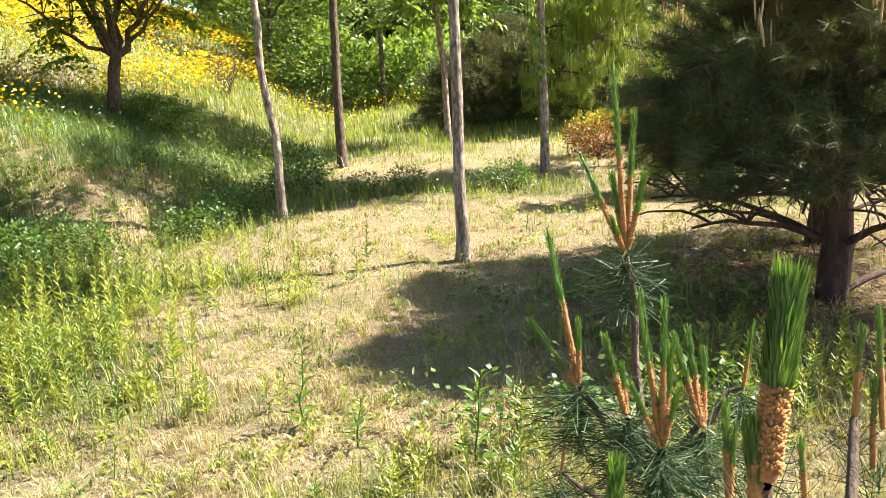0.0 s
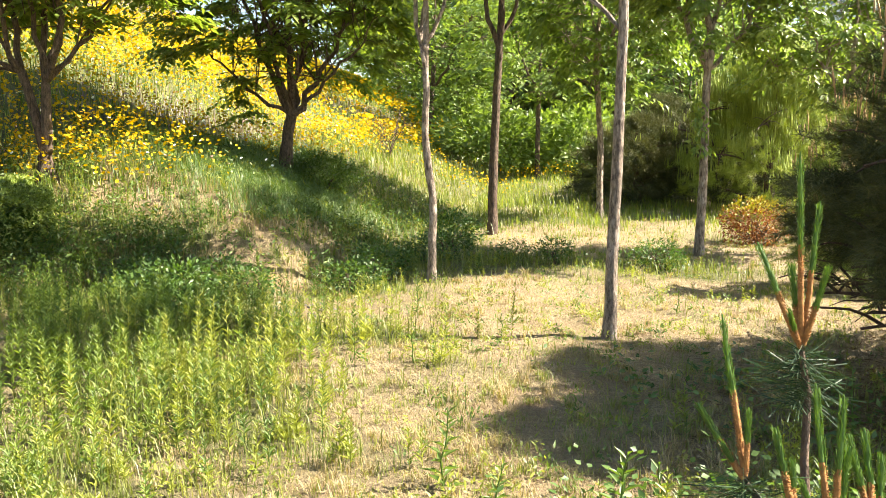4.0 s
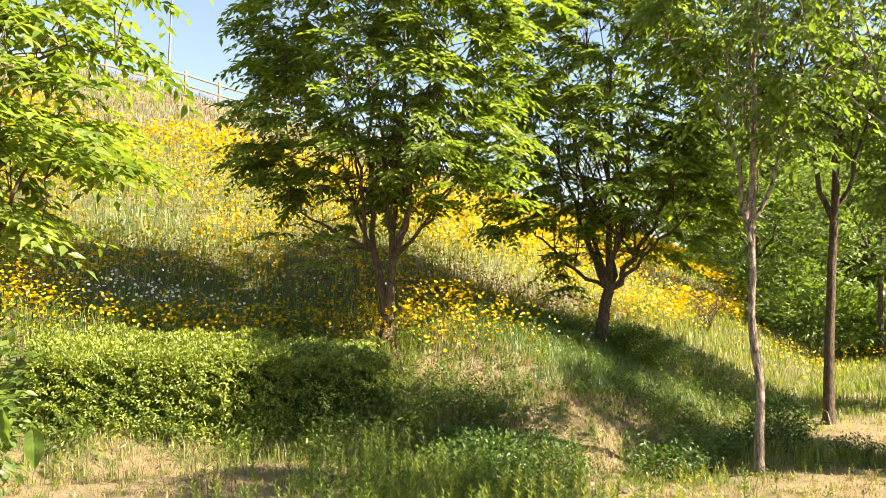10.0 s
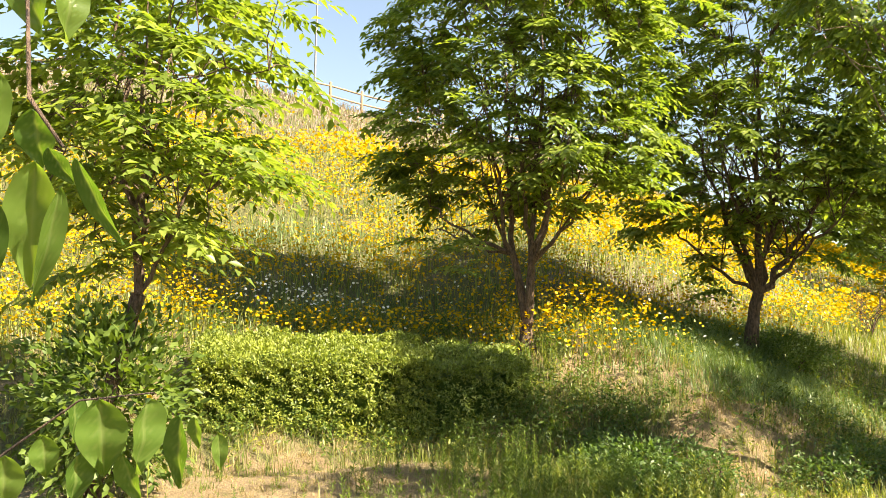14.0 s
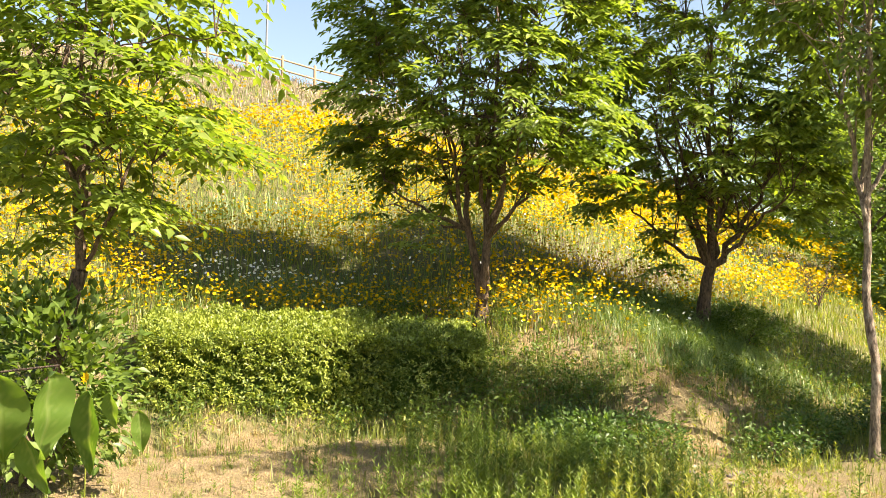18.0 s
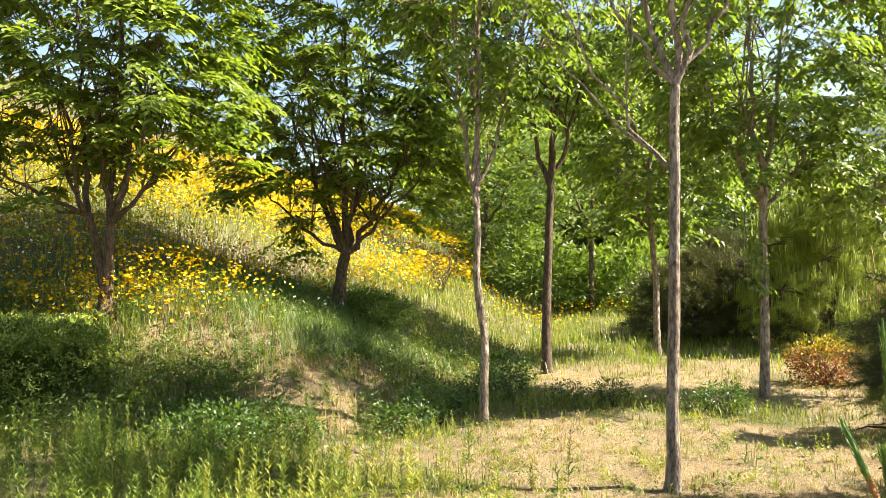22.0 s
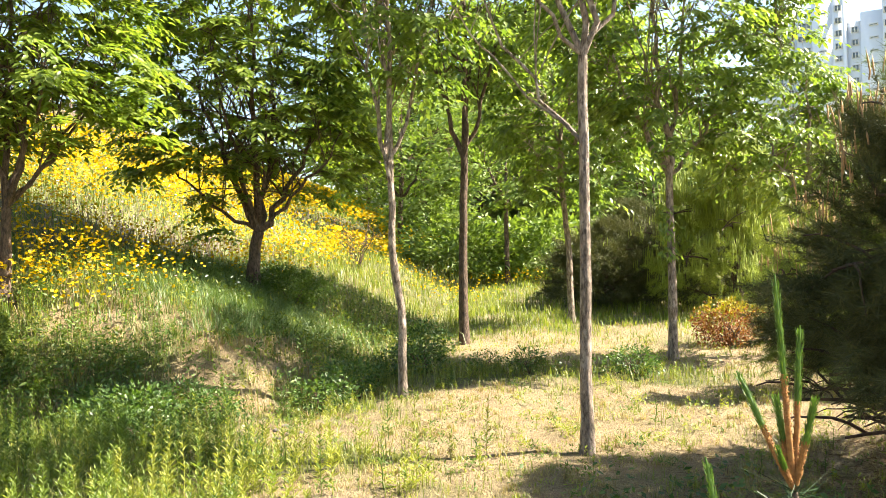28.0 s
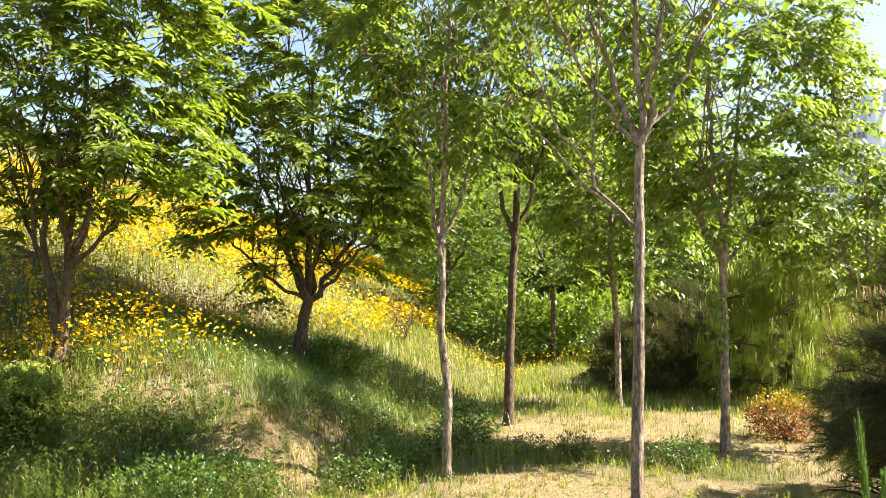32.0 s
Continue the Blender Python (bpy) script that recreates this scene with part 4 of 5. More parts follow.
b = Bag()
P, r = strew(7500, 2.6, 13, -62, 38, lambda x, y: lushest(x, y) * np.clip(0.55 + 1.1 * wave(x, y, 0.55, 93), 0, 1) * (uphill(x, y) < 2.2))
weeds(P, rng.uniform(0.08, 0.30, len(P)), 22, 0.058, b, wide=0.26)
stuff("weeds", b.mesh("weeds", [M_WEED, M_MID, M_FRESH]), "upright leafy green weeds growing thickly", "weeds")
b = Bag()
P, r = strew(2400, 2.8, 16, -62, 38, lambda x, y: (0.12 + 0.38 * (np.hypot(x, y) > 5.5)) * (uphill(x, y) < -0.6) * (greenness(x, y) < 0.6))
weeds(P, rng.uniform(0.04, 0.18, len(P)), 14, 0.04, b)
stuff("weeds", b.mesh("weeds", [M_WEED, M_MID, M_FRESH]), "scattered small weeds on dry ground", "weeds")
# low leafy clumps dotted over the flat ground and round the trunks
for m, n, seed, lb in ((M_WEED, 5200, 95, "low yellow-green leafy clumps on dry ground"), (M_MID, 3600, 96, "low green leafy clumps on dry ground")):
    b = Bag()
    P, r = strew(n, 3.0, 18, -30, 34, lambda x, y: np.clip(0.05 + 1.3 * wave(x, y, 0.9, seed) - 0.35, 0.02, 1) * (uphill(x, y) < -0.3) * (0.35 + 0.65 * (y > 5.5)) + 0.5 * (blob(x, y, 1.05, 6.4, 0.16, 0.14) + blob(x, y, -0.52, 9.1, 0.2, 0.2) + blob(x, y, 3.0, 11.0, 0.25, 0.2)))
    k = 14
    Q = np.repeat(P, k, 0) + rng.normal(0, 0.035, (len(P) * k, 3)) * [1, 1, 0]
    Q[:, 2] += rng.uniform(0.005, 0.08, len(Q)) * np.repeat(rng.uniform(0.5, 1.5, len(P)), k)
    leaves(Q, rng.normal(0, 1, Q.shape) * [1, 1, 0.4] + UP * 0.6, UP + rng.normal(0, 0.4, Q.shape), 0.038 * rng.uniform(0.6, 1.4, len(Q)), 0.014, 0.12, b)
    stuff("leafy_clumps", b.mesh("leafy_clumps", m), lb, "plants")
# short green tufts dotted over the dry ground
b = Bag()
P, r = strew(60000, 2.3, 20, -60, 42, lambda x, y: np.clip(0.3 + 0.6 * wave(x, y, 0.7, 63), 0, 1) * (uphill(x, y) < 0.5))
half = rng.uniform(0, 1, len(P)) < 0.55
for k, sel in enumerate((half, ~half)):
    blades(P[sel], rng.uniform(0.015, 0.065, sel.sum()), 0.0024 * np.sqrt(r[sel]), rng.uniform(0.4, 1.5, sel.sum()), b, k)
stuff("short_grass", b.mesh("short_grass", [M_WEED, M_GRASS]), "short yellow-green grass dotted over dry ground", "grass")
b = Bag()
P, r = strew(30000, 1.2, 14, 42, 300, lambda x, y: np.clip(0.35 + 0.6 * wave(x, y, 0.9, 64), 0, 1) * (uphill(x, y) < 0.5))
half = rng.uniform(0, 1, len(P)) < 0.5
for k, sel in enumerate((half, ~half)):
    blades(P[sel], rng.uniform(0.03, 0.12, sel.sum()), 0.004 * np.sqrt(r[sel]), rng.uniform(0.4, 1.5, sel.sum()), b, k)
stuff("short_grass", b.mesh("short_grass", [M_STRAW, M_GRASS]), "short dry and green grass round the path", "grass")
# tufts of dry and green grass that stand a little above the thatch
for m, count, seed, lb in ((M_STRAW, 5200, 81, "tufts of dry straw-coloured grass"), (M_GRASS, 3600, 83, "tufts of fading green grass on dry ground")):
    b = Bag()
    P, r = strew(count, 2.4, 18, -60, 42, lambda x, y: np.clip(0.4 + 0.9 * wave(x, y, 1.1, seed), 0, 1) * (uphill(x, y) < 1.5))
    k = 16
    Q = np.repeat(P, k, 0) + rng.normal(0, 0.022, (len(P) * k, 3)) * [1, 1, 0]
    tall = np.repeat(rng.uniform(0.03, 0.11, len(P)), k) * rng.uniform(0.5, 1.2, len(Q))
    blades(Q, tall, 0.0022 * np.sqrt(np.repeat(r, k)), rng.uniform(0.3, 1.4, len(Q)), b)
    stuff("grass_tufts", b.mesh("grass_tufts", m), lb, "grass")
# dry and olive grass in patches down the bank
for m, n, seed, lb in ((M_STRAW, 60000, 67, "dry tawny grass in patches on the bank"), (M_MID, 40000, 68, "olive green grass in patches on the bank")):
    b = Bag()
    P, r = strew(n, 6.5, 20, -50, 4, lambda x, y: np.clip(uphill(x, y) + 0.9, 0, 1) * (uphill(x, y) < 3.4) * np.clip(0.25 + 1.1 * wave(x, y, 0.7, seed), 0, 1) * (1 if m is M_STRAW else np.clip(greenness(x, y) * 2 - 0.6, 0, 1)))
    blades(P, rng.uniform(0.06, 0.24, len(P)), 0.0022 * np.sqrt(r), rng.uniform(0.2, 1.2, len(P)), b)
    stuff("bank_grass", b.mesh("bank_grass", m), lb, "grass")
# soft blue-green grass on the shoulder of the bank
b = Bag()
P, r = strew(60000, 10, 17, -24, -5, lambda x, y: np.clip(1.3 * blob(x, y, -3.05, 13.0, 0.75, 2.3, 8) + 0.5 * blob(x, y, -4.0, 11.3, 0.7, 0.5, 0), 0, 1) * (uphill(x, y) > 0.9))
blades(P, rng.uniform(0.12, 0.30, len(P)), 0.0022 * np.sqrt(r), rng.uniform(0.3, 1.0, len(P)), b)
stuff("bank_grass", b.mesh("bank_grass", M_BLUE), "soft blue-green grass on the shoulder of the bank", "grass")
# tall weeds before the hedge and the gully
b = Bag()
P, r = strew(6500, 3.2, 9, -58, 4, lambda x, y: np.clip(blob(x, y, -2.5, 5.7, 1.4, 0.9, 10) + 0.8 * blob(x, y, -3.3, 6.6, 0.9, 0.9, 0) + 0.3 * blob(x, y, -1.8, 4.4, 0.8, 0.7, 0) + 0.8 * blob(x, y, -3.9, 7.3, 1.2, 0.4, 40), 0, 1) * (0.55 + 0.6 * wave(x, y, 0.6, 91)))
weeds(P, rng.uniform(0.18, 0.52, len(P)), 28, 0.070, b)
stuff("tall_weeds", b.mesh("tall_weeds", [M_WEED, M_MID, M_FRESH]), "tall leafy light green weeds before the hedge", "weeds")
# mixed leafy growth on the bank
for m, n, h, lb in ((M_WEED, 6000, 0.26, "leafy yellow-green plants on the bank"), (M_MID, 12000, 0.34, "leafy green plants on the bank"), (M_DARK, 3000, 0.26, "dark leafy plants on the bank")):
    b = Bag()
    P, r = strew(n, 6.5, 16, -50, 2, lambda x, y: np.clip(uphill(x, y) + 0.8, 0, 1) * (uphill(x, y) < 3.2) * np.clip(0.35 + wave(x, y, 0.9, 65 if m is M_WEED else 66) + (1.2 * blob(x, y, -4.2, 9.2, 1.3, 0.8) if m is not M_WEED else -0.9 * blob(x, y, -3.9, 8.7, 1.2, 0.9)), 0, 1) * np.clip(greenness(x, y) * 2 - 0.6, 0, 1))
    Q = np.repeat(P, 9, 0) + rng.normal(0, 0.05, (len(P) * 9, 3)) * [1, 1, 0] + UP * rng.uniform(0.02, h, (len(P) * 9, 1))
    leaves(Q, rng.normal(0, 1, Q.shape) * [1, 1, 0.5] + UP * 0.5, UP + rng.normal(0, 0.5, Q.shape), 0.065 * rng.uniform(0.6, 1.4, len(Q)), 0.024, 0.12, b)
    stuff("bank_plants", b.mesh("bank_plants", m), lb, "plants")
b = Bag()


def gully(x, y):
    return np.clip(0.9 * np.exp(-((uphill(x, y) + 0.3) / 0.55) ** 2) * (x > -4.0) * (y > 4.5) * (y < 13) + blob(x, y, 0.6, 10.6, 1.3, 0.4, -8) + blob(x, y, 2.3, 9.9, 0.7, 0.4) + blob(x, y, -0.3, 10.6, 0.4, 0.9) + 0.7 * blob(x, y, 1.1, 2.75, 0.7, 0.4) + 0.8 * blob(x, y, 1.4, 4.9, 0.6, 0.3) + 0.5 * blob(x, y, 2.3, 4.0, 0.7, 0.4), 0, 1) * (wave(x, y, 0.8, 41) > -0.15)


P, r = strew(10000, 3, 15, -45, 30, gully)
n = 5
Q = np.repeat(P, n, 0) + rng.normal(0, 0.045, (len(P) * n, 3)) * [1, 1, 0] + UP * rng.uniform(0.03, 0.26, (len(P) * n, 1))
leaves(Q, rng.normal(0, 1, Q.shape) * [1, 1, 0.4] + UP * 0.2, UP + rng.normal(0, 0.4, Q.shape), 0.05 * rng.uniform(0.6, 1.4, len(Q)), 0.03, 0.1, b)
stuff("low_plants", b.mesh("low_plants", M_DARK), "dark green leafy low plants filling the gully", "plants")

# ---------------------------------------------------------------- flower hillside


def patch(x, y):
    """Zones of the hillside: weights of yellow, russet, blue-green, white."""
    u = uphill(x, y)
    rus = 1.6 * blob(x, y, -5.3, 15.3, 1.5, 1.0, 60) + 0.9 * blob(x, y, -4.4, 16.8, 1.2, 0.7, 60) + np.clip((u - 16.5 + 2.0 * wave(x, y, 7, 51) + 4.5 * blob(x, y, -12, 28, 5, 9, 0)) / 2.5, 0, 1) * (y < 80) + 0.5 * blob(x, y, -4, 30, 5, 1.3, 70)
    blu = 1.1 * blob(x, y, -11.9, 12.1, 1.2, 0.8, 45) + 0.75 * blob(x, y, -8.3, 10.2, 1.6, 0.8, 48) + 0.8 * blob(x, y, -3.4, 26, 4, 0.9, 72)
    whi = 1.3 * blob(x, y, -8.9, 9.0, 0.85, 0.35, 35) + 0.14 * blob(x, y, -8.6, 10.3, 1.6, 0.8, 48)
    yel = np.clip((u - 1.5) / 0.8, 0, 1) * np.clip(0.85 + 0.35 * wave(x, y, 3.2, 52), 0.45, 1) * np.clip(0.72 + 0.45 * wave(x, y, 0.9, 53), 0.3, 1) - 1.0 * rus - 1.1 * blu - 0.55 * whi - 0.8 * blob(x, y, -3.0, 12.6, 1.9, 1.4)
    return np.clip(yel, 0, 1), np.clip(rus, 0, 1), np.clip(blu, 0, 1), np.clip(whi, 0, 1)


def flowers(P, size, bag, slot=0, petals=6, face=0.55):
    """Open flowers as shallow cups of separate petals."""
    n = len(P)
    N = unit(UP + rng.normal(0, face, (n, 3)))
    a = unit(np.cross(N, rng.normal(0, 1, (n, 3))))
    c = np.cross(N, a)
    size = np.broadcast_to(size, n)[:, None]
    th = np.linspace(0, 2 * np.pi, petals, endpoint=False)
    ring = [P + (np.cos(t) * a + np.sin(t) * c) * size / 2 + N * size * 0.10 for t in th]
    v = np.stack([P] + ring, 1)
    i = np.arange(n)[:, None] * (petals + 1)
    bag.add(v, np.concatenate([i + [0, 1 + j, 1 + (j + 1) % petals] for j in range(petals)]), slot)


hill = lambda x, y: (uphill(x, y) > 1.5) * (uphill(x, y) < 30)
b = Bag()
P, r = strew(170000, 8.5, 180, -74, 2, lambda x, y: hill(x, y) * np.clip(0.25 + patch(x, y)[0] + 0.8 * patch(x, y)[3], 0, 1))
half = rng.uniform(0, 1, len(P)) < 0.5
for k, sel in enumerate((half, ~half)):
    blades(P[sel], rng.uniform(0.12, 0.36, sel.sum()), 0.004 + 0.0007 * r[sel], rng.uniform(0.1, 0.8, sel.sum()), b, k)
stuff("flower_stems", b.mesh("flower_stems", [M_WEED, M_MID]), "green stems and leaves of wild flowers over the hillside", "plants")
b = Bag()
P, r = strew(300000, 8.5, 190, -74, 2, lambda x, y: hill(x, y) * patch(x, y)[0])
far = r > 22
top_z = P + UP * rng.uniform(0.24, 0.62, (len(P), 1))
flowers(top_z[~far], (0.028 + 0.0013 * r[~far]) * rng.uniform(0.8, 1.3, (~far).sum()), b)
flowers(top_z[far], (0.050 + 0.0020 * r[far]) * rng.uniform(0.8, 1.3, far.sum()), b, 0, 4)
stuff("yellow_flowers", b.mesh("yellow_flowers", M_COREO), "masses of golden yellow daisy-like flowers covering the hillside", "flowers")
P, r = strew(9000, 15, 32, -10, 12, lambda x, y: np.clip(blob(x, y, -0.4, 20.5, 1.3, 1.6) + blob(x, y, 2.4, 25.5, 1.2, 1.5), 0, 1) * 0.7)
b = Bag()
flowers(P + UP * rng.uniform(0.2, 0.5, (len(P), 1)), 0.028 + 0.0012 * r, b)
stuff("yellow_flowers", b.mesh("yellow_flowers", M_COREO), "small patches of yellow flowers between slender trees", "flowers")
b = Bag()
P, r = strew(9000, 8.5, 60, -74, 0, lambda x, y: hill(x, y) * np.clip(0.25 * patch(x, y)[0] + 0.12 * blob(x, y, -4.8, 12.0, 2.2, 1.4, 30), 0, 1))
flowers(P + UP * rng.uniform(0.25, 0.6, (len(P), 1)), 0.026 + 0.0009 * r, b)
stuff("orange_flowers", b.mesh("orange_flowers", M_ORANGE), "orange flowers among the yellow ones", "flowers")
b = Bag()
P, r = strew(60000, 8.5, 40, -74, 0, lambda x, y: hill(x, y) * np.clip(0.6 * patch(x, y)[3] + 0.02, 0, 1))
P = P[: 5200]
flowers(P + UP * rng.uniform(0.3, 0.62, (len(P), 1)), 0.046, b, petals=7)
stuff("white_daisies", b.mesh("white_daisies", M_WHITE), "white daisies on tall stems behind the hedge", "flowers")
b = Bag()
P, r = strew(40000, 9, 80, -74, 2, lambda x, y: hill(x, y) * np.clip(0.5 * patch(x, y)[1] + 0.02, 0, 1))
flowers(P + UP * rng.uniform(0.25, 0.55, (len(P), 1)), 0.030 + 0.0010 * r, b, petals=5)
stuff("pink_flowers", b.mesh("pink_flowers", M_PINK), "dusty pink and mauve flowers among the grass heads", "flowers")
b = Bag()
P, r = strew(110000, 9, 190, -74, 2, lambda x, y: hill(x, y) * np.clip(patch(x, y)[1], 0, 1))
blades(P, rng.uniform(0.15, 0.45, len(P)), 0.005 + 0.0008 * r, rng.uniform(0.2, 1.0, len(P)), b)
stuff("russet_grass", b.mesh("russet_grass", M_RUSSET), "faded purple-brown grass heads on the hillside", "grass")
b = Bag()
P, r = strew(110000, 9, 60, -74, 2, lambda x, y: hill(x, y) * np.clip(patch(x, y)[2], 0, 1))
blades(P, rng.uniform(0.2, 0.5, len(P)), 0.005 + 0.0006 * r, rng.uniform(0.2, 0.9, len(P)), b)
stuff("bluegreen_grass", b.mesh("bluegreen_grass", M_BLUE), "feathery blue-green plants in clumps on the hillside", "grass")

# ---------------------------------------------------------------- fence and pole on the crest, distant buildings


def box(bag, c, s, slot=0, turn=0.0):
    c, s = np.array(c, float), np.array(s, float) / 2
    v = np.array([(x, y, z) for z in (-1, 1) for x, y in ((-1, -1), (1, -1), (1, 1), (-1, 1))]) * s
    a = radians(turn)
    v = np.stack([v[:, 0] * math.cos(a) - v[:, 1] * math.sin(a), v[:, 0] * math.sin(a) + v[:, 1] * math.cos(a), v[:, 2]], 1) + c
    bag.add(v, [(3, 2, 1, 0), (4, 5, 6, 7), (0, 1, 5, 4), (1, 2, 6, 5), (2, 3, 7, 6), (3, 0, 4, 7)], slot)


def crest(y):
    """A place on the top edge of the hill, level with y on its foot."""
    return np.interp(y, TOE[:, 1], TOE[:, 0]) - 27.6, y + 2.5


fence = tagged(put("fence", None, None, on_ground(*crest(26))), "weathered wooden post-and-rail fence along the hill crest", "fence")
o = np.array(fence.location)
spots = [np.array(on_ground(*crest(y))) for y in np.arange(8, 62, 2.2)]
post = Bag()
post.add(*tube([(0, 0, -0.3), (0, 0, 0.5), (0, 0, 1.12), (0, 0, 1.16)], [0.075, 0.072, 0.07, 0.03], 8))
post_me = post.mesh("post", M_WOOD)
for p in spots:
    put("post", post_me, fence, p - o)
for p, q in zip(spots[:-1], spots[1:]):
    for h in (0.45, 0.95):
        b = Bag()
        b.add(*tube(bend(p - o + UP * h, q - o + UP * h, 0, 3), [0.045, 0.048, 0.045], 6))
        put("rail", b.mesh("rail", M_WOOD), fence)
pole = tagged(put("lamp_post", None, None, on_ground(*by_way(-42.7, 42))), "slim grey steel lamp post on the hilltop", "lamp post")
b = Bag()
b.add(*tube([(0, 0, -0.3), (0, 0, 0.4), (0, 0, 3.5), (0, 0, 6.5)], [0.09, 0.07, 0.06, 0.045], 8))
put("pole", b.mesh("pole", M_STEEL), pole)
b = Bag()
b.add(*tube([(0, 0, 6.45), (0.3, 0, 6.6), (0.9, 0, 6.62)], [0.04, 0.05, 0.03], 6))
put("lamp_arm", b.mesh("lamp_arm", M_STEEL), pole)

# ---------------------------------------------------------------- distant buildings
HOUSE = pose(215 * math.sin(radians(24.85)), 215 * math.cos(radians(24.85)), 0, 0, 0, -24.85 - 9)
tower = tagged(put("apartment_building", None), "tall white apartment block with rows of grey windows", "building")
tower.matrix_world = HOUSE @ Matrix.Diagonal((1.6, 1, 1, 1))


def slab(x0, x1, y0, y1, z1, mat, label=""):
    b = Bag()
    box(b, ((x0 + x1) / 2, (y0 + y1) / 2, z1 / 2), (x1 - x0, y1 - y0, z1))
    return put("wall", b.mesh("wall", mat), tower, label=label)


# bays are nearly flat; blue-grey on the recessed ones paints their shade
slab(-3.5, -1.3, 0.4, 14, 56.0, M_GREY, "recessed wall with its shade put into a pale blue-grey colour")
slab(-1.3, 1.5, 0, 14, 57.2, M_WALL)
slab(1.5, 3.4, -0.5, 12, 57.2, M_WALL)
slab(2.9, 3.4, -0.9, 3, 58.0, M_WALL)
slab(3.4, 5.2, 0.5, 14, 51.5, M_WALL)
slab(5.2, 8.1, -0.2, 14, 53.2, M_WALL)
slab(8.1, 12.4, -1.4, 14, 59.4, M_WALL)
slab(12.4, 15.0, -0.9, 14, 58.2, M_GREY, "recessed wall with its shade put into a pale blue-grey colour")
slab(15.0, 30.0, -1.4, 14, 59.4, M_WALL)
slab(-9.6, -3.5, 0.9, 14, 55.0, M_GREY, "recessed wall with its shade put into a pale blue-grey colour")
slab(-6.2, -3.6, 2.5, 9, 63.0, M_WALL)


def window_kind(w, h, bars):
    fr, gl = Bag(), Bag()
    for x in (-w / 2, w / 2):
        box(fr, (x, -0.10, 0), (0.16, 0.24, h + 0.16))
    for z in (-h / 2, h / 2):
        box(fr, (0, -0.10, z), (w, 0.22, 0.14))
    for k in range(bars):
        box(fr, (-w / 2 + w * (k + 1) / (bars + 1), -0.09, 0), (0.10, 0.16, h))
    box(gl, (0, -0.03, 0), (w - 0.1, 0.06, h - 0.1))
    return fr.mesh("window", M_FRAME), gl.mesh("pane", M_GLASS)


BIG, MID, SLIT = window_kind(1.8, 1.35, 2), window_kind(0.85, 1.3, 1), window_kind(1.0, 0.35, 0)
for col, y, z_top, kind in ((-2.4, 0.4, 52.2, BIG), (0.1, 0, 54.4, SLIT), (2.3, -0.5, 55.0, MID), (4.4, 0.5, 49.6, MID), (6.9, -0.2, 50.0, SLIT), (9.2, -1.4, 55.6, BIG), (11.4, -1.4, 55.6, MID),
                            (13.7, -0.9, 54.6, BIG), (17.0, -1.4, 55.6, BIG), (20.0, -1.4, 55.6, MID), (23.0, -1.4, 55.6, BIG), (26.5, -1.4, 55.6, MID), (-4.5, 0.9, 51.6, MID), (-6.4, 0.9, 51.6, BIG), (-8.5, 0.9, 51.6, BIG)):
    for k in range(15):
        w = put("window", kind[0], tower, (col, y, z_top - 2.95 * k))
        put("pane", kind[1], w)
for k in range(15):
    b = Bag()
    box(b, (-6.4, 0.45, 50.3 - 2.95 * k), (2.3, 0.9, 0.95))
    put("balcony", b.mesh("balcony", M_WALL), tower)

shed = tagged(put("low_building", None, None, (-4.7, 80, float(ground_z(-4.7, 80)) - 1.2)), "low white building glimpsed between trees", "building")
b = Bag()
box(b, (0, 0, 1.6), (6.0, 4.0, 3.2))
put("wall", b.mesh("wall", M_WALL), shed)
b = Bag()
box(b, (0, 0, 3.32), (6.5, 4.5, 0.24))
put("roof", b.mesh("roof", M_GREY), shed)
for x in (-1.8, 0.2, 2.0):
    w = put("window", MID[0], shed, (x, -2.0, 2.0))
    put("pane", MID[1], w)

# ---------------------------------------------------------------- leafless shrub, hanging shoots, bush by the tree
bare = tagged(put("leafless_shrub", None, None, on_ground(-2.1, 20)), "small leafless brown shrub on the flower slope", "shrub")
for k in range(9):
    th, lean = 0.7 * k, rng.uniform(0.3, 0.75)
    e = np.array([math.cos(th) * lean, math.sin(th) * lean, rng.uniform(0.6, 1.1)])
    b = Bag()
    m = bend((0, 0, -0.05), e, 0.08, 7, 0.03)
    b.add(*tube(m, np.linspace(0.016, 0.004, 7), 4))
    for _ in range(6):
        i = rng.integers(2, 6)
        b.add(*tube(bend(m[i], m[i] + rng.normal(0, 0.22, 3) + [0, 0, 0.15], 0.02, 4, 0.01), np.linspace(0.007, 0.003, 4), 3))
    put("branch", b.mesh("branch", M_BARK2), bare)
shrub("rounded_bush", on_ground(*by_way(-10.9, 14.0)), (0.72, 0.55, 0.36), 7000, 0.045, (M_MID,), "small rounded dark green bush beside a tree trunk", 10, "bush")
shrub("leafy_shrub", on_ground(*by_way(-57.3, 7.3)), (0.78, 0.65, 0.84), 3800, 0.10, (M_MID,), "leafy green shrub growing at the foot of a leaning tree", 9, low=0.2)
shrub("leafy_shrub", on_ground(-0.35, 12.0), (0.42, 0.4, 0.30), 1200, 0.06, (M_DARK,), "dark green leafy clump behind a thin tree", 10)
shrub("leafy_shrub", on_ground(-2.95, 7.7), (0.45, 0.35, 0.25), 1100, 0.06, (M_DARK,), "dark green leafy clump in the gully", 10)

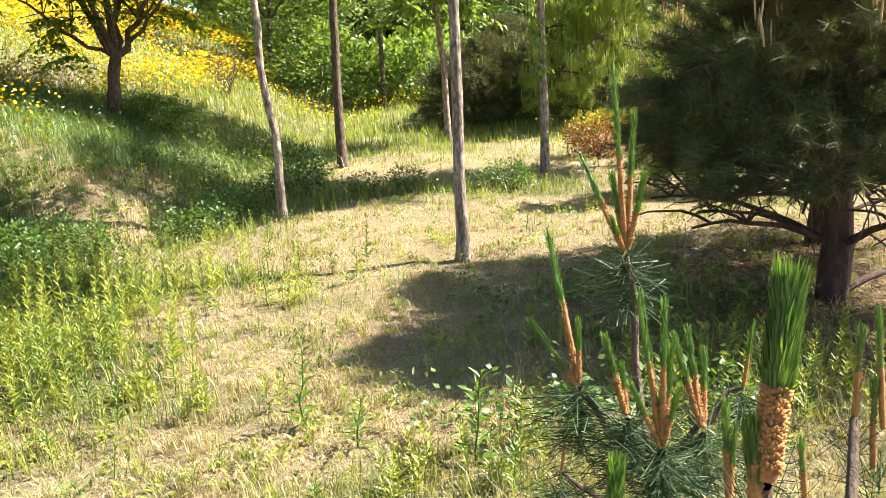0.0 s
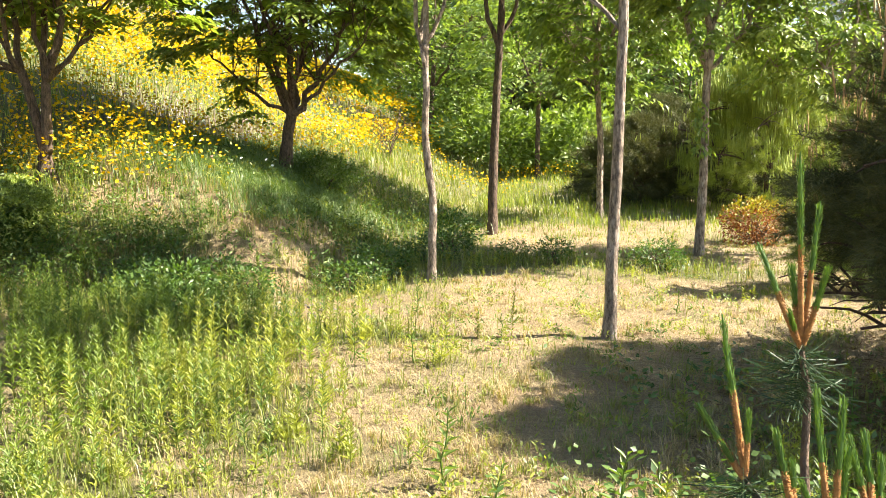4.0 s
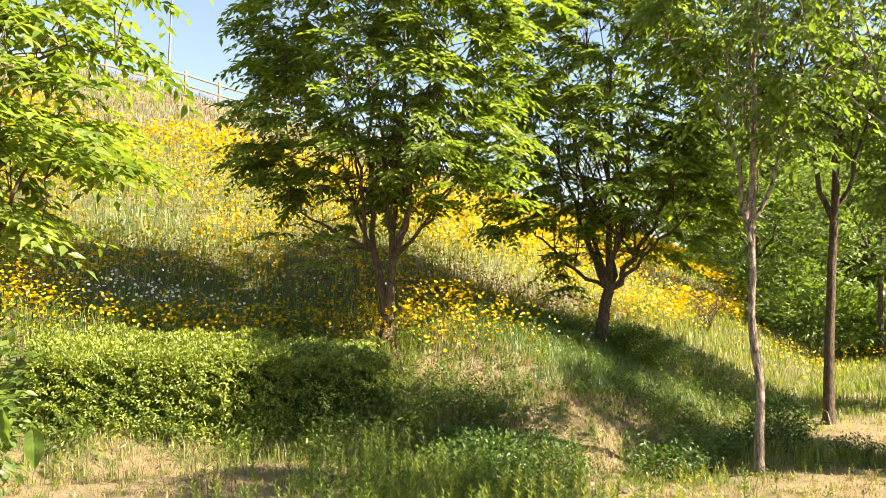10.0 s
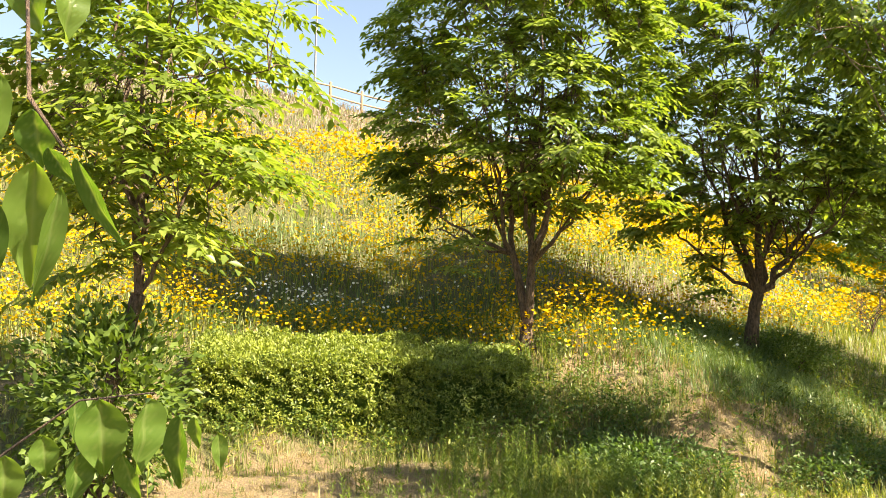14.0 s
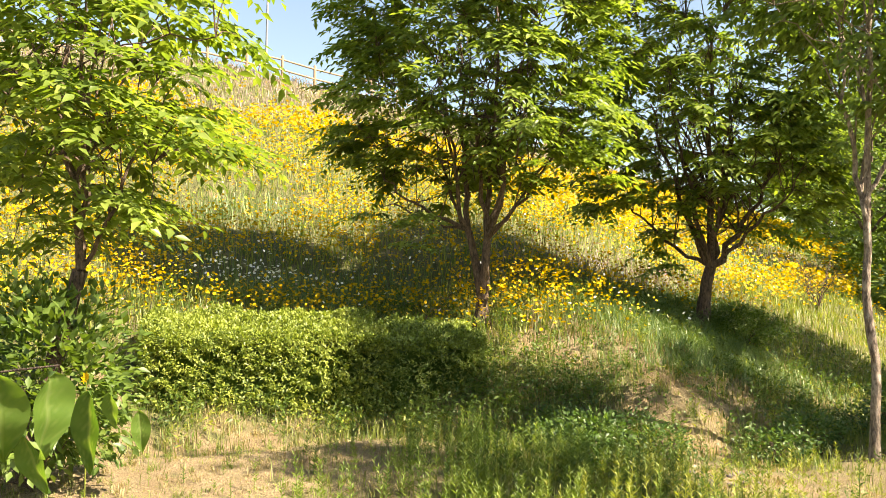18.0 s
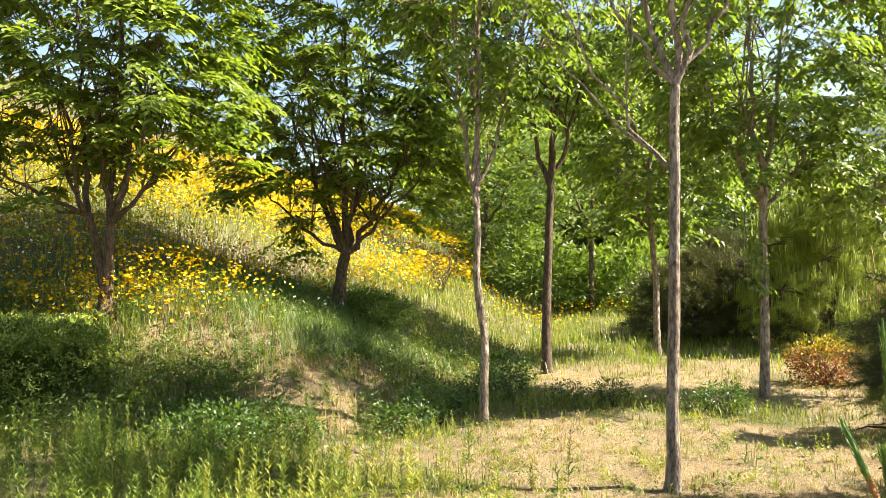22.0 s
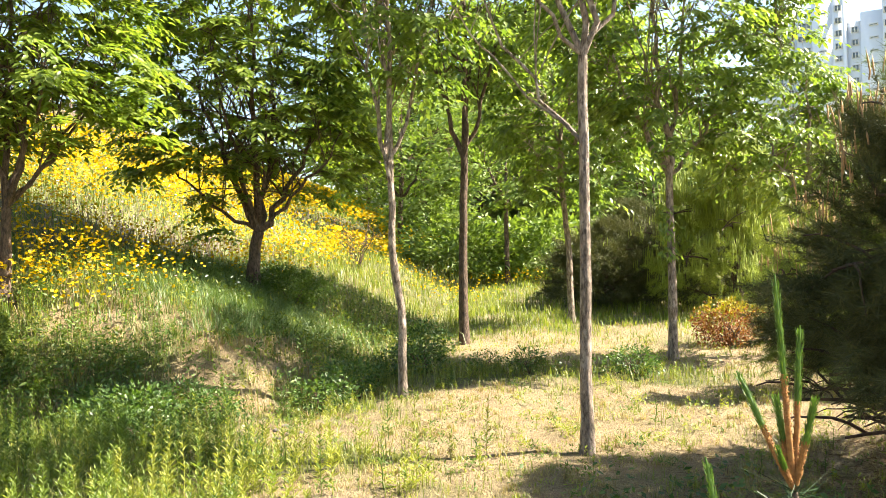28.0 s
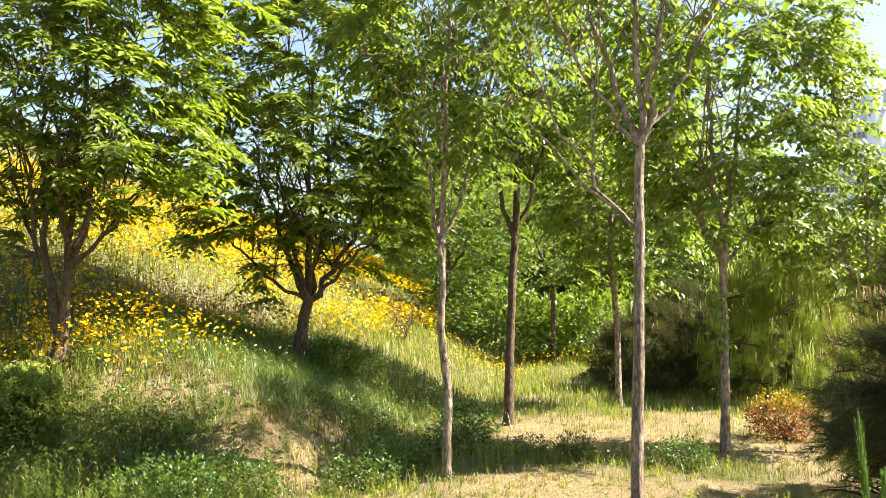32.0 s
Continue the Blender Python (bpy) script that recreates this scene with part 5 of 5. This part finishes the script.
clump = shrub("leafy_clump", on_ground(-3.3, 7.7), (0.34, 0.30, 0.19), 900, 0.045, (M_DARK,), "dark green leafy clump growing in the gully", 8, "plant")
clump["group"] = "leafy clumps in the gully"
for n, (x, y) in enumerate(((-3.33, 8.1), (-2.46, 6.9), (-2.39, 8.3), (-1.37, 8.8), (-1.15, 9.5), (-0.95, 10.3), (-2.75, 7.2), (-0.75, 11.2), (-3.5, 8.3), (-0.4, 10.9), (0.5, 10.9), (1.0, 10.5), (2.2, 9.9), (-2.8, 8.4))):
    g = copy_thing(clump, pose(*on_ground(x, y), 0, 0, 71 * n))
    g.scale = (0.75 + 0.12 * (n % 5),) * 3
brush = shrub("undergrowth_bush", on_ground(2.6, 40), (2.4, 1.6, 0.9), 2600, 0.22, (M_FAR,), "bright green undergrowth bush below far trees", 8, "bush")
brush["group"] = "undergrowth below the far trees"
for n, (az, far) in enumerate(((1.2, 27), (4.2, 29.5), (7.6, 27.5), (10.4, 31), (-1.2, 33), (0.5, 44), (7.0, 39), (10.5, 42), (13.5, 38), (16.5, 36), (-2.0, 50), (4.5, 55), (20, 38), (24, 40), (28, 40), (32, 36))):
    g = copy_thing(brush, pose(*on_ground(*by_way(az, far)), 0, 0, 53 * n))
    g.scale = (1.1, 1.0, 1.0 + 0.15 * (n % 3))

# ---------------------------------------------------------------- stones and litter in the gully
pebble = []
for k in range(3):
    bm = bmesh.new()
    bmesh.ops.create_icosphere(bm, subdivisions=2, radius=0.5)
    for vert in bm.verts:
        vert.co *= 1 + 0.22 * noise.noise(vert.co * 1.7 + Vector((k * 5, 0, 0)))
        vert.co.z *= 0.55
    me = bpy.data.meshes.new("stone")
    bm.to_mesh(me)
    bm.free()
    me.materials.append(M_STONE)
    pebble.append(me)
for k in range(16):
    x, y = -1.62 + rng.normal(0, 0.16), 7.45 + rng.normal(0, 0.30)
    s = rng.uniform(0.04, 0.10)
    ob = put("stone", pebble[k % 3], None, on_ground(x, y, s * 0.10))
    ob.scale, ob.rotation_euler = (s, s * rng.uniform(0.7, 1), s), (0, 0, rng.uniform(0, 6))
    tagged(ob, "small pale grey stone lying in the dry gully", "stone", "stones in the gully")
b = Bag()
P, r = strew(26000, 2.4, 14, -60, 40, lambda x, y: 0.6 * (uphill(x, y) < 1.5) * np.clip(1 - greenness(x, y), 0, 1))
leaves(P + UP * 0.012, rng.normal(0, 1, P.shape) * [1, 1, 0.25], UP + rng.normal(0, 0.4, P.shape), 0.026 * rng.uniform(0.5, 1.4, len(P)), 0.010, 0.2, b)
stuff("leaf_litter", b.mesh("leaf_litter", M_LITTER), "dry leaf litter and straw scattered over the ground", "litter")

# needle shapes added under the pines, their dark brown deepens the shade there
b = Bag()
P, r = strew(60000, 2.6, 8, 14, 52, lambda x, y: np.clip(1.2 * blob(x, y, 3.0, 4.3, 1.25, 1.1) + blob(x, y, 3.75, 5.75, 1.0, 1.0), 0, 1))
leaves(P + UP * rng.uniform(0.006, 0.03, (len(P), 1)), rng.normal(0, 1, P.shape) * [1, 1, 0.15], UP + rng.normal(0, 0.4, P.shape), 0.075 * rng.uniform(0.6, 1.3, len(P)), 0.007, 0.1, b)
stuff("needle_litter", b.mesh("needle_litter", M_PINE_SHADE), "brown needle shapes added to darken the shaded ground under the pines", "litter")

# single tall weeds


def lone_weed(at, h, L, n, label, mat=M_MID):
    top = tagged(put("tall_weed", None, None, at), label, "weed", "tall weeds")
    st = bend((0, 0, -0.02), (rng.normal(0, 0.03), rng.normal(0, 0.03), h), 0, 6, 0.008)
    b = Bag()
    b.add(*tube(st, np.linspace(0.006, 0.0025, 6), 5))
    put("stem", b.mesh("stem", mat), top)
    for k in range(n):
        s = 0.1 + 0.9 * k / n
        th = 2.4 * k
        q = np.array([[np.interp(s, np.linspace(0, 1, 6), st[:, c]) for c in range(3)]])
        d = np.array([[math.cos(th), math.sin(th), 0.3 + 1.0 * s]])
        b = Bag()
        leaves(q, d, np.array([[-math.cos(th), -math.sin(th), 1.0]]), np.array([L * (1.2 - 0.65 * s)]), np.array([L * (1.2 - 0.65 * s) * 0.25]), 0.15, b, 0, 0.25)
        put("leaf", b.mesh("leaf", mat), top)
    return top


for (x, y), h, L, n in (((-0.18, 3.36), 0.36, 0.10, 22), ((0.50, 2.86), 0.40, 0.11, 24), ((-0.25, 6.17), 0.26, 0.06, 14), ((1.79, 7.25), 0.22, 0.06, 12), ((0.19, 6.28), 0.20, 0.06, 12), ((-0.46, 5.52), 0.30, 0.06, 12),
                        ((0.05, 3.15), 0.22, 0.08, 14), ((0.72, 3.05), 0.28, 0.09, 16), ((1.85, 3.9), 0.42, 0.08, 18), ((2.05, 3.7), 0.38, 0.08, 18)):
    lone_weed(on_ground(x, y), h, L, n, "upright leafy green weed on dry ground")

# ---------------------------------------------------------------- young pine close by, with upright new shoots


def candle(top, base, tip, r, cones=0.45, n_needle=300, n_cone=240):
    """A new shoot: rusty pollen cones below, a bristly green tip above."""
    base, tip = np.array(base, float), np.array(tip, float)
    ax = tip - base
    ln = np.linalg.norm(ax)
    line = bend(base, tip, 0, 7, 0.004 * ln)
    b = Bag()
    b.add(*tube(line[:4], np.array([0.7, 0.75, 0.72, 0.62]) * r * 0.75, 7))
    b.add(*tube(line[3:], np.array([0.62, 0.6, 0.55, 0.2]) * r * 0.75, 7), 1)
    ob = put("shoot", b.mesh("shoot", [M_CONE, M_SHOOT]), top)
    side = unit(np.cross(ax, [0.2, 0.9, 0.1]))
    oth = np.cross(unit(ax), side)
    s, th = rng.uniform(cones, 1.0, n_needle), rng.uniform(0, 6.283, n_needle)
    o = np.cos(th)[:, None] * side + np.sin(th)[:, None] * oth
    p = base + ax * s[:, None] * 0.94 + o * r * 0.5
    b = Bag()
    leaves(p, unit(ax) + o * 0.2 + rng.normal(0, 0.06, p.shape), o + rng.normal(0, 0.2, p.shape), r * rng.uniform(1.0, 1.9, n_needle), r * 0.15, 0.1, b)
    put("needle_tip", b.mesh("needle_tip", M_SHOOT), ob, label="bristly bright green needle tip")
    s, th = rng.uniform(0.04, cones + 0.03, n_cone), rng.uniform(0, 6.283, n_cone)
    o = np.cos(th)[:, None] * side + np.sin(th)[:, None] * oth
    b = Bag()
    spikes(base + ax * s[:, None] + o * r * 0.35, unit(ax) * 0.5 + o * 0.8, r * rng.uniform(0.30, 0.55, n_cone), r * 0.12, b, 0, 5)
    put("cone_sleeve", b.mesh("cone_sleeve", M_CONE), ob, label="rusty orange pollen cones")
    return ob


def fan(at, deep, n, L, bag):
    """Pairs of long needles that stand out all round the stem below a whorl of shoots."""
    th, s = rng.uniform(0, 6.283, n), rng.uniform(0, 1, n)
    d = np.stack([np.cos(th), np.sin(th), rng.normal(0.25, 0.28, n) - 0.3 * s], 1)
    needles(at - np.outer(s, [0, 0, deep]), d, 2, L, 0.0026, bag, 0, 0.10)


young = tagged(put("young_pine", None, None, (0, 0, 0)), "young pine with upright green shoots and rusty pollen cones", "pine tree")
WHORLS = (((0.661, 1.620, 1.100), ((0.592, 1.724, 1.324), (0.648, 1.650, 1.526), (0.700, 1.660, 1.421), (0.700, 1.600, 1.289), (0.645, 1.660, 1.285), (0.612, 1.575, 1.200))),
          ((0.475, 1.383, 0.905), ((0.453, 1.499, 1.205), (0.398, 1.453, 1.037), (0.483, 1.405, 1.044), (0.434, 1.404, 0.972))),
          ((0.738, 1.400, 0.767), ((0.743, 1.493, 0.976), (0.781, 1.490, 0.923), (0.710, 1.488, 0.965))),
          ((0.608, 1.300, 0.794), ((0.610, 1.417, 1.089), (0.642, 1.367, 1.083), (0.649, 1.347, 0.992), (0.551, 1.319, 0.939), (0.614, 1.337, 0.893), (0.642, 1.306, 0.913))),
          ((0.561, 1.357, 0.839), ((0.537, 1.415, 1.001), (0.569, 1.404, 0.942))),
          ((0.696, 1.208, 0.710), ((0.721, 1.278, 0.901), (0.729, 1.253, 0.859), (0.625, 1.267, 0.739))))
root = np.array([0.80, 1.56, 0.0])
b = Bag()
b.add(*tube(bend(root + [0, 0, -0.1], (0.66, 1.50, 0.72), 0.05, 8, 0.01), np.linspace(0.030, 0.014, 8), 8, 0.04))
put("trunk", b.mesh("trunk", M_PBARK, True), young)
for n, (base, tips) in enumerate(WHORLS):
    b = Bag()
    b.add(*tube(bend((0.66, 1.50, 0.68), base, -0.02, 7, 0.005), np.linspace(0.011, 0.007, 7), 7, 0.05))
    put("branch", b.mesh("branch", M_BARK2, True), young)
    for tip in tips:
        ln = np.linalg.norm(np.subtract(tip, base))
        candle(young, np.array(base) + (np.array(tip) - base) * 0.08, tip, 0.0108 if ln > 0.16 else 0.0085, 0.45)
    b = Bag()
    fan(np.array(base), 0.13, 150, 0.14, b)
    tagged(put("needle_tuft", b.mesh("needle_tuft", M_NEEDLE3), young), kind="stuff")
for k in range(9):
    th = 1.3 * k
    q = np.array([0.70 + 0.30 * math.cos(th) * rng.uniform(0.5, 1), 1.54 + 0.28 * math.sin(th) * rng.uniform(0.4, 1), rng.uniform(0.45, 0.82)])
    b = Bag()
    b.add(*tube(bend((0.70, 1.54, q[2] - 0.18), q, 0.02, 6, 0.01), np.linspace(0.009, 0.005, 6), 5))
    put("branch", b.mesh("branch", M_BARK2, True), young)
    b = Bag()
    fan(q, 0.10, 90, 0.13, b)
    tagged(put("needle_tuft", b.mesh("needle_tuft", M_NEEDLE3), young), kind="stuff")
    if k % 2 == 0:
        candle(young, q, q + [rng.normal(0, 0.02), rng.normal(0, 0.02), rng.uniform(0.10, 0.18)], 0.008, 0.4, 110, 40)

near = tagged(put("young_pine", None, None, (0.36, 0.42, 0)), "top shoot of a small pine beside the path", "pine tree")
o = np.array([0.36, 0.42, 0])
b = Bag()
b.add(*tube(bend((0, 0, -0.1), np.array((0.309, 0.410, 1.234)) - o, -0.05, 9, 0.01), np.linspace(0.018, 0.006, 9), 8, 0.04))
put("trunk", b.mesh("trunk", M_PBARK, True), near)
SHOOTS = (((0.310, 0.410, 1.238), (0.340, 0.436, 1.372), 0.0150, 0.42, 1300, 700), ((0.303, 0.407, 1.220), (0.305, 0.420, 1.278), 0.009, 0.25, 260, 40), ((0.259, 0.576, 1.098), (0.269, 0.591, 1.170), 0.0110, 0.2, 300, 30),
          ((0.666, 0.824, 1.061), (0.686, 0.847, 1.176), 0.0075, 0.7, 160, 160), ((0.683, 0.808, 0.996), (0.696, 0.832, 1.115), 0.0075, 0.75, 140, 160), ((0.700, 0.816, 1.045), (0.710, 0.849, 1.199), 0.007, 0.7, 140, 140), ((0.514, 0.684, 1.035), (0.516, 0.701, 1.113), 0.0065, 0.8, 80, 110))
for base, tip, r, cones, count, knobs in SHOOTS:
    candle(near, np.array(base) - o, np.array(tip) - o, r, cones, count, knobs)
b = Bag()
needles(np.array([SHOOTS[k][0] for k in (0, 1, 2, 3, 3, 4, 5, 6)]) - o + [0, 0, -0.01], np.tile([0, 0, 0.4], (8, 1)), 46, 0.09, 0.0013, b, 0, 0.7)
tagged(put("needle_tuft", b.mesh("needle_tuft", M_NEEDLE3), near), kind="stuff")
for k in (2, 3, 6):
    b = Bag()
    b.add(*tube(bend((0, 0, 0.75), np.array(SHOOTS[k][0]) - o, -0.03, 7, 0.005), np.linspace(0.012, 0.006, 7), 6))
    put("branch", b.mesh("branch", M_BARK2, True), near)

# ---------------------------------------------------------------- broad leaves hanging close by
M_BROAD, t_, b_ = nodes_of("leaf_broad_veined")
uv = t_.nodes.new("ShaderNodeAttribute")
uv.attribute_name = "rib"
info = t_.nodes.new("ShaderNodeObjectInfo")
tone = ramp(t_, info.outputs["Random"], [(0.0, (0.045, 0.110, 0.018)), (0.5, (0.085, 0.175, 0.028)), (1.0, (0.150, 0.245, 0.050))])
tone = mixc(t_, 0.25, tone, ramp(t_, tex(t_, 35, 4).outputs["Fac"], [(0.35, (0.03, 0.07, 0.010)), (0.7, (0.14, 0.21, 0.05))]))
tone = mixc(t_, uv.outputs["Fac"], tone, (0.20, 0.27, 0.09))
t_.links.new(tone, b_.inputs["Base Color"])
b_.inputs["Roughness"].default_value = 0.38
bump(t_, b_, uv.outputs["Fac"], 0.5, 0.002)
tl = t_.nodes.new("ShaderNodeBsdfTranslucent")
t_.links.new(mixc(t_, 1.0, tone, (1.4, 1.3, 0.5), "MULTIPLY"), tl.inputs["Color"])
ms = t_.nodes.new("ShaderNodeMixShader")
ms.inputs[0].default_value = 0.58
t_.links.new(b_.outputs[0], ms.inputs[1])
t_.links.new(tl.outputs[0], ms.inputs[2])
t_.links.new(ms.outputs[0], t_.nodes["Material Output"].inputs["Surface"])


def broad_leaf(parent, at, way, width, twist):
    """An oval pointed leaf with sunken curved veins, hanging from its stalk."""
    way = np.array(way, float)
    ln = np.linalg.norm(way)
    d = way / ln
    face = unit(np.array([math.cos(radians(twist)), math.sin(radians(twist)), 0.25]))
    s = unit(np.cross(d, face))
    up = np.cross(s, d)
    nu, nv = 21, 13
    u, v = np.meshgrid(np.linspace(0, 1, nu), np.linspace(-1, 1, nv), indexing="ij")
    half = 0.5 * width * np.sin(np.pi * np.clip(u, 0, 1) ** 0.82) ** 0.85 * (1 - 0.25 * u ** 3)
    curl = -0.25 * ln * u ** 2 + 0.18 * width * np.abs(v) ** 1.3 + 0.03 * width * np.sin(u * 14 + v)
    p = np.array(at) + (u * ln)[..., None] * d + (half * v)[..., None] * s + curl[..., None] * up
    i, j = np.meshgrid(np.arange(nu - 1), np.arange(nv - 1), indexing="ij")
    q = np.stack([i * nv + j, (i + 1) * nv + j, (i + 1) * nv + j + 1, i * nv + j + 1], -1).reshape(-1, 4)
    me = mesh_of("leaf", p, [q], M_BROAD, smooth=True)
    rib = np.maximum(np.exp(-(v / 0.07) ** 2), 0.55 * np.exp(-(((u - 0.45 * np.abs(v) ** 1.4) * 7 % 1.0 - 0.5) / 0.09) ** 2))
    me.attributes.new("rib", "FLOAT", "POINT").data.foreach_set("value", (0.7 * rib).ravel().astype(np.float32))
    return put("leaf", me, parent)


low = tagged(put("leafy_branch", None, None, (-1.2, 0.2, 1.5)), "drooping branch with broad veined green leaves close by", "branch")
o = np.array([-1.2, 0.2, 1.5])
for n, (p, d, w) in enumerate((((-1.030, 0.359, 1.565), (0.004, 0.011, -0.106), 0.066), ((-0.964, 0.378, 1.569), (0.003, 0.010, -0.099), 0.062), ((-0.916, 0.399, 1.550), (-0.015, -0.002, -0.098), 0.040),
                               ((-1.112, 0.334, 1.512), (0.002, 0.006, -0.060), 0.038), ((-1.058, 0.347, 1.494), (0.004, 0.008, -0.070), 0.050), ((-1.024, 0.393, 1.492), (0.013, 0.014, -0.075), 0.038),
                               ((-1.135, 0.297, 1.489), (-0.004, 0.003, -0.080), 0.052), ((-1.095, 0.365, 1.563), (0.005, 0.009, -0.065), 0.032), ((-0.958, 0.457, 1.538), (-0.001, 0.003, -0.045), 0.024), ((-0.956, 0.496, 1.513), (0.004, 0.007, -0.055), 0.024))):
    broad_leaf(low, np.array(p) - o, d, w, -35 + 50 * math.sin(n * 2.1))
b = Bag()
b.add(*tube(np.array([(-1.42, 0.10, 1.22), (-1.26, 0.23, 1.38), (-1.14, 0.30, 1.49), (-1.06, 0.35, 1.56), (-0.96, 0.39, 1.575)]) - o, [0.003, 0.0024, 0.0018, 0.0015, 0.0012], 6))
put("twig", b.mesh("twig", M_BARK2, True), low)
high = tagged(put("leafy_branch", None, None, (-0.7, -0.2, 1.9)), "branch tip with pale green veined leaves hanging close by", "branch")
o = np.array([-0.7, -0.2, 1.9])
for n, (p, d, w) in enumerate((((-0.588, -0.004, 1.787), (-0.017, 0.007, -0.088), 0.036), ((-0.629, -0.012, 1.851), (-0.013, 0.009, -0.066), 0.024), ((-0.627, 0.015, 1.830), (-0.007, 0.011, -0.041), 0.029), ((-0.556, 0.005, 1.788), (0.008, 0.022, -0.059), 0.017), ((-0.583, -0.034, 1.758), (-0.012, 0.009, -0.062), 0.020), ((-0.557, -0.006, 1.768), (-0.018, 0.006, -0.078), 0.018), ((-0.591, 0.006, 1.798), (0.003, 0.016, -0.025), 0.017),
                               ((-0.639, 0.010, 1.936), (0.004, 0.006, -0.048), 0.034), ((-0.632, 0.039, 1.940), (0.003, 0.005, -0.050), 0.030))):
    broad_leaf(high, np.array(p) - o, d, w, -40 + 45 * math.sin(n * 1.7))
b = Bag()
b.add(*tube(np.array([(-1.1, -0.6, 1.95), (-0.75, -0.15, 1.96), (-0.62, 0.0, 1.93), (-0.555, -0.03, 1.82), (-0.54, -0.015, 1.79)]) - o, [0.003, 0.0025, 0.002, 0.0015, 0.0012], 6))
put("twig", b.mesh("twig", M_BARK2, True), high)

# a single yellow flower on a tall stem beside the branch
x, y = -2.84, 1.84
bloom = tagged(put("yellow_flower", None, None, on_ground(x, y)), "single yellow flower on a thin green stem", "flower")
tip = 1.292 - float(ground_z(x, y))
b = Bag()
b.add(*tube(bend((0, 0, -0.02), (0, 0, tip), 0, 6, 0.006), np.linspace(0.003, 0.002, 6), 5))
put("stem", b.mesh("stem", M_WEED), bloom)
for k in range(8):
    th = k * math.pi / 4
    b = Bag()
    leaves(np.array([(0, 0, tip)]), np.array([(math.cos(th), -0.35 + 0.35 * math.sin(th), math.sin(th))]), np.array([(0, -1.0, 0.5)]), np.array([0.026]), np.array([0.018]), 0.1, b)
    put("petal", b.mesh("petal", M_COREO), bloom)
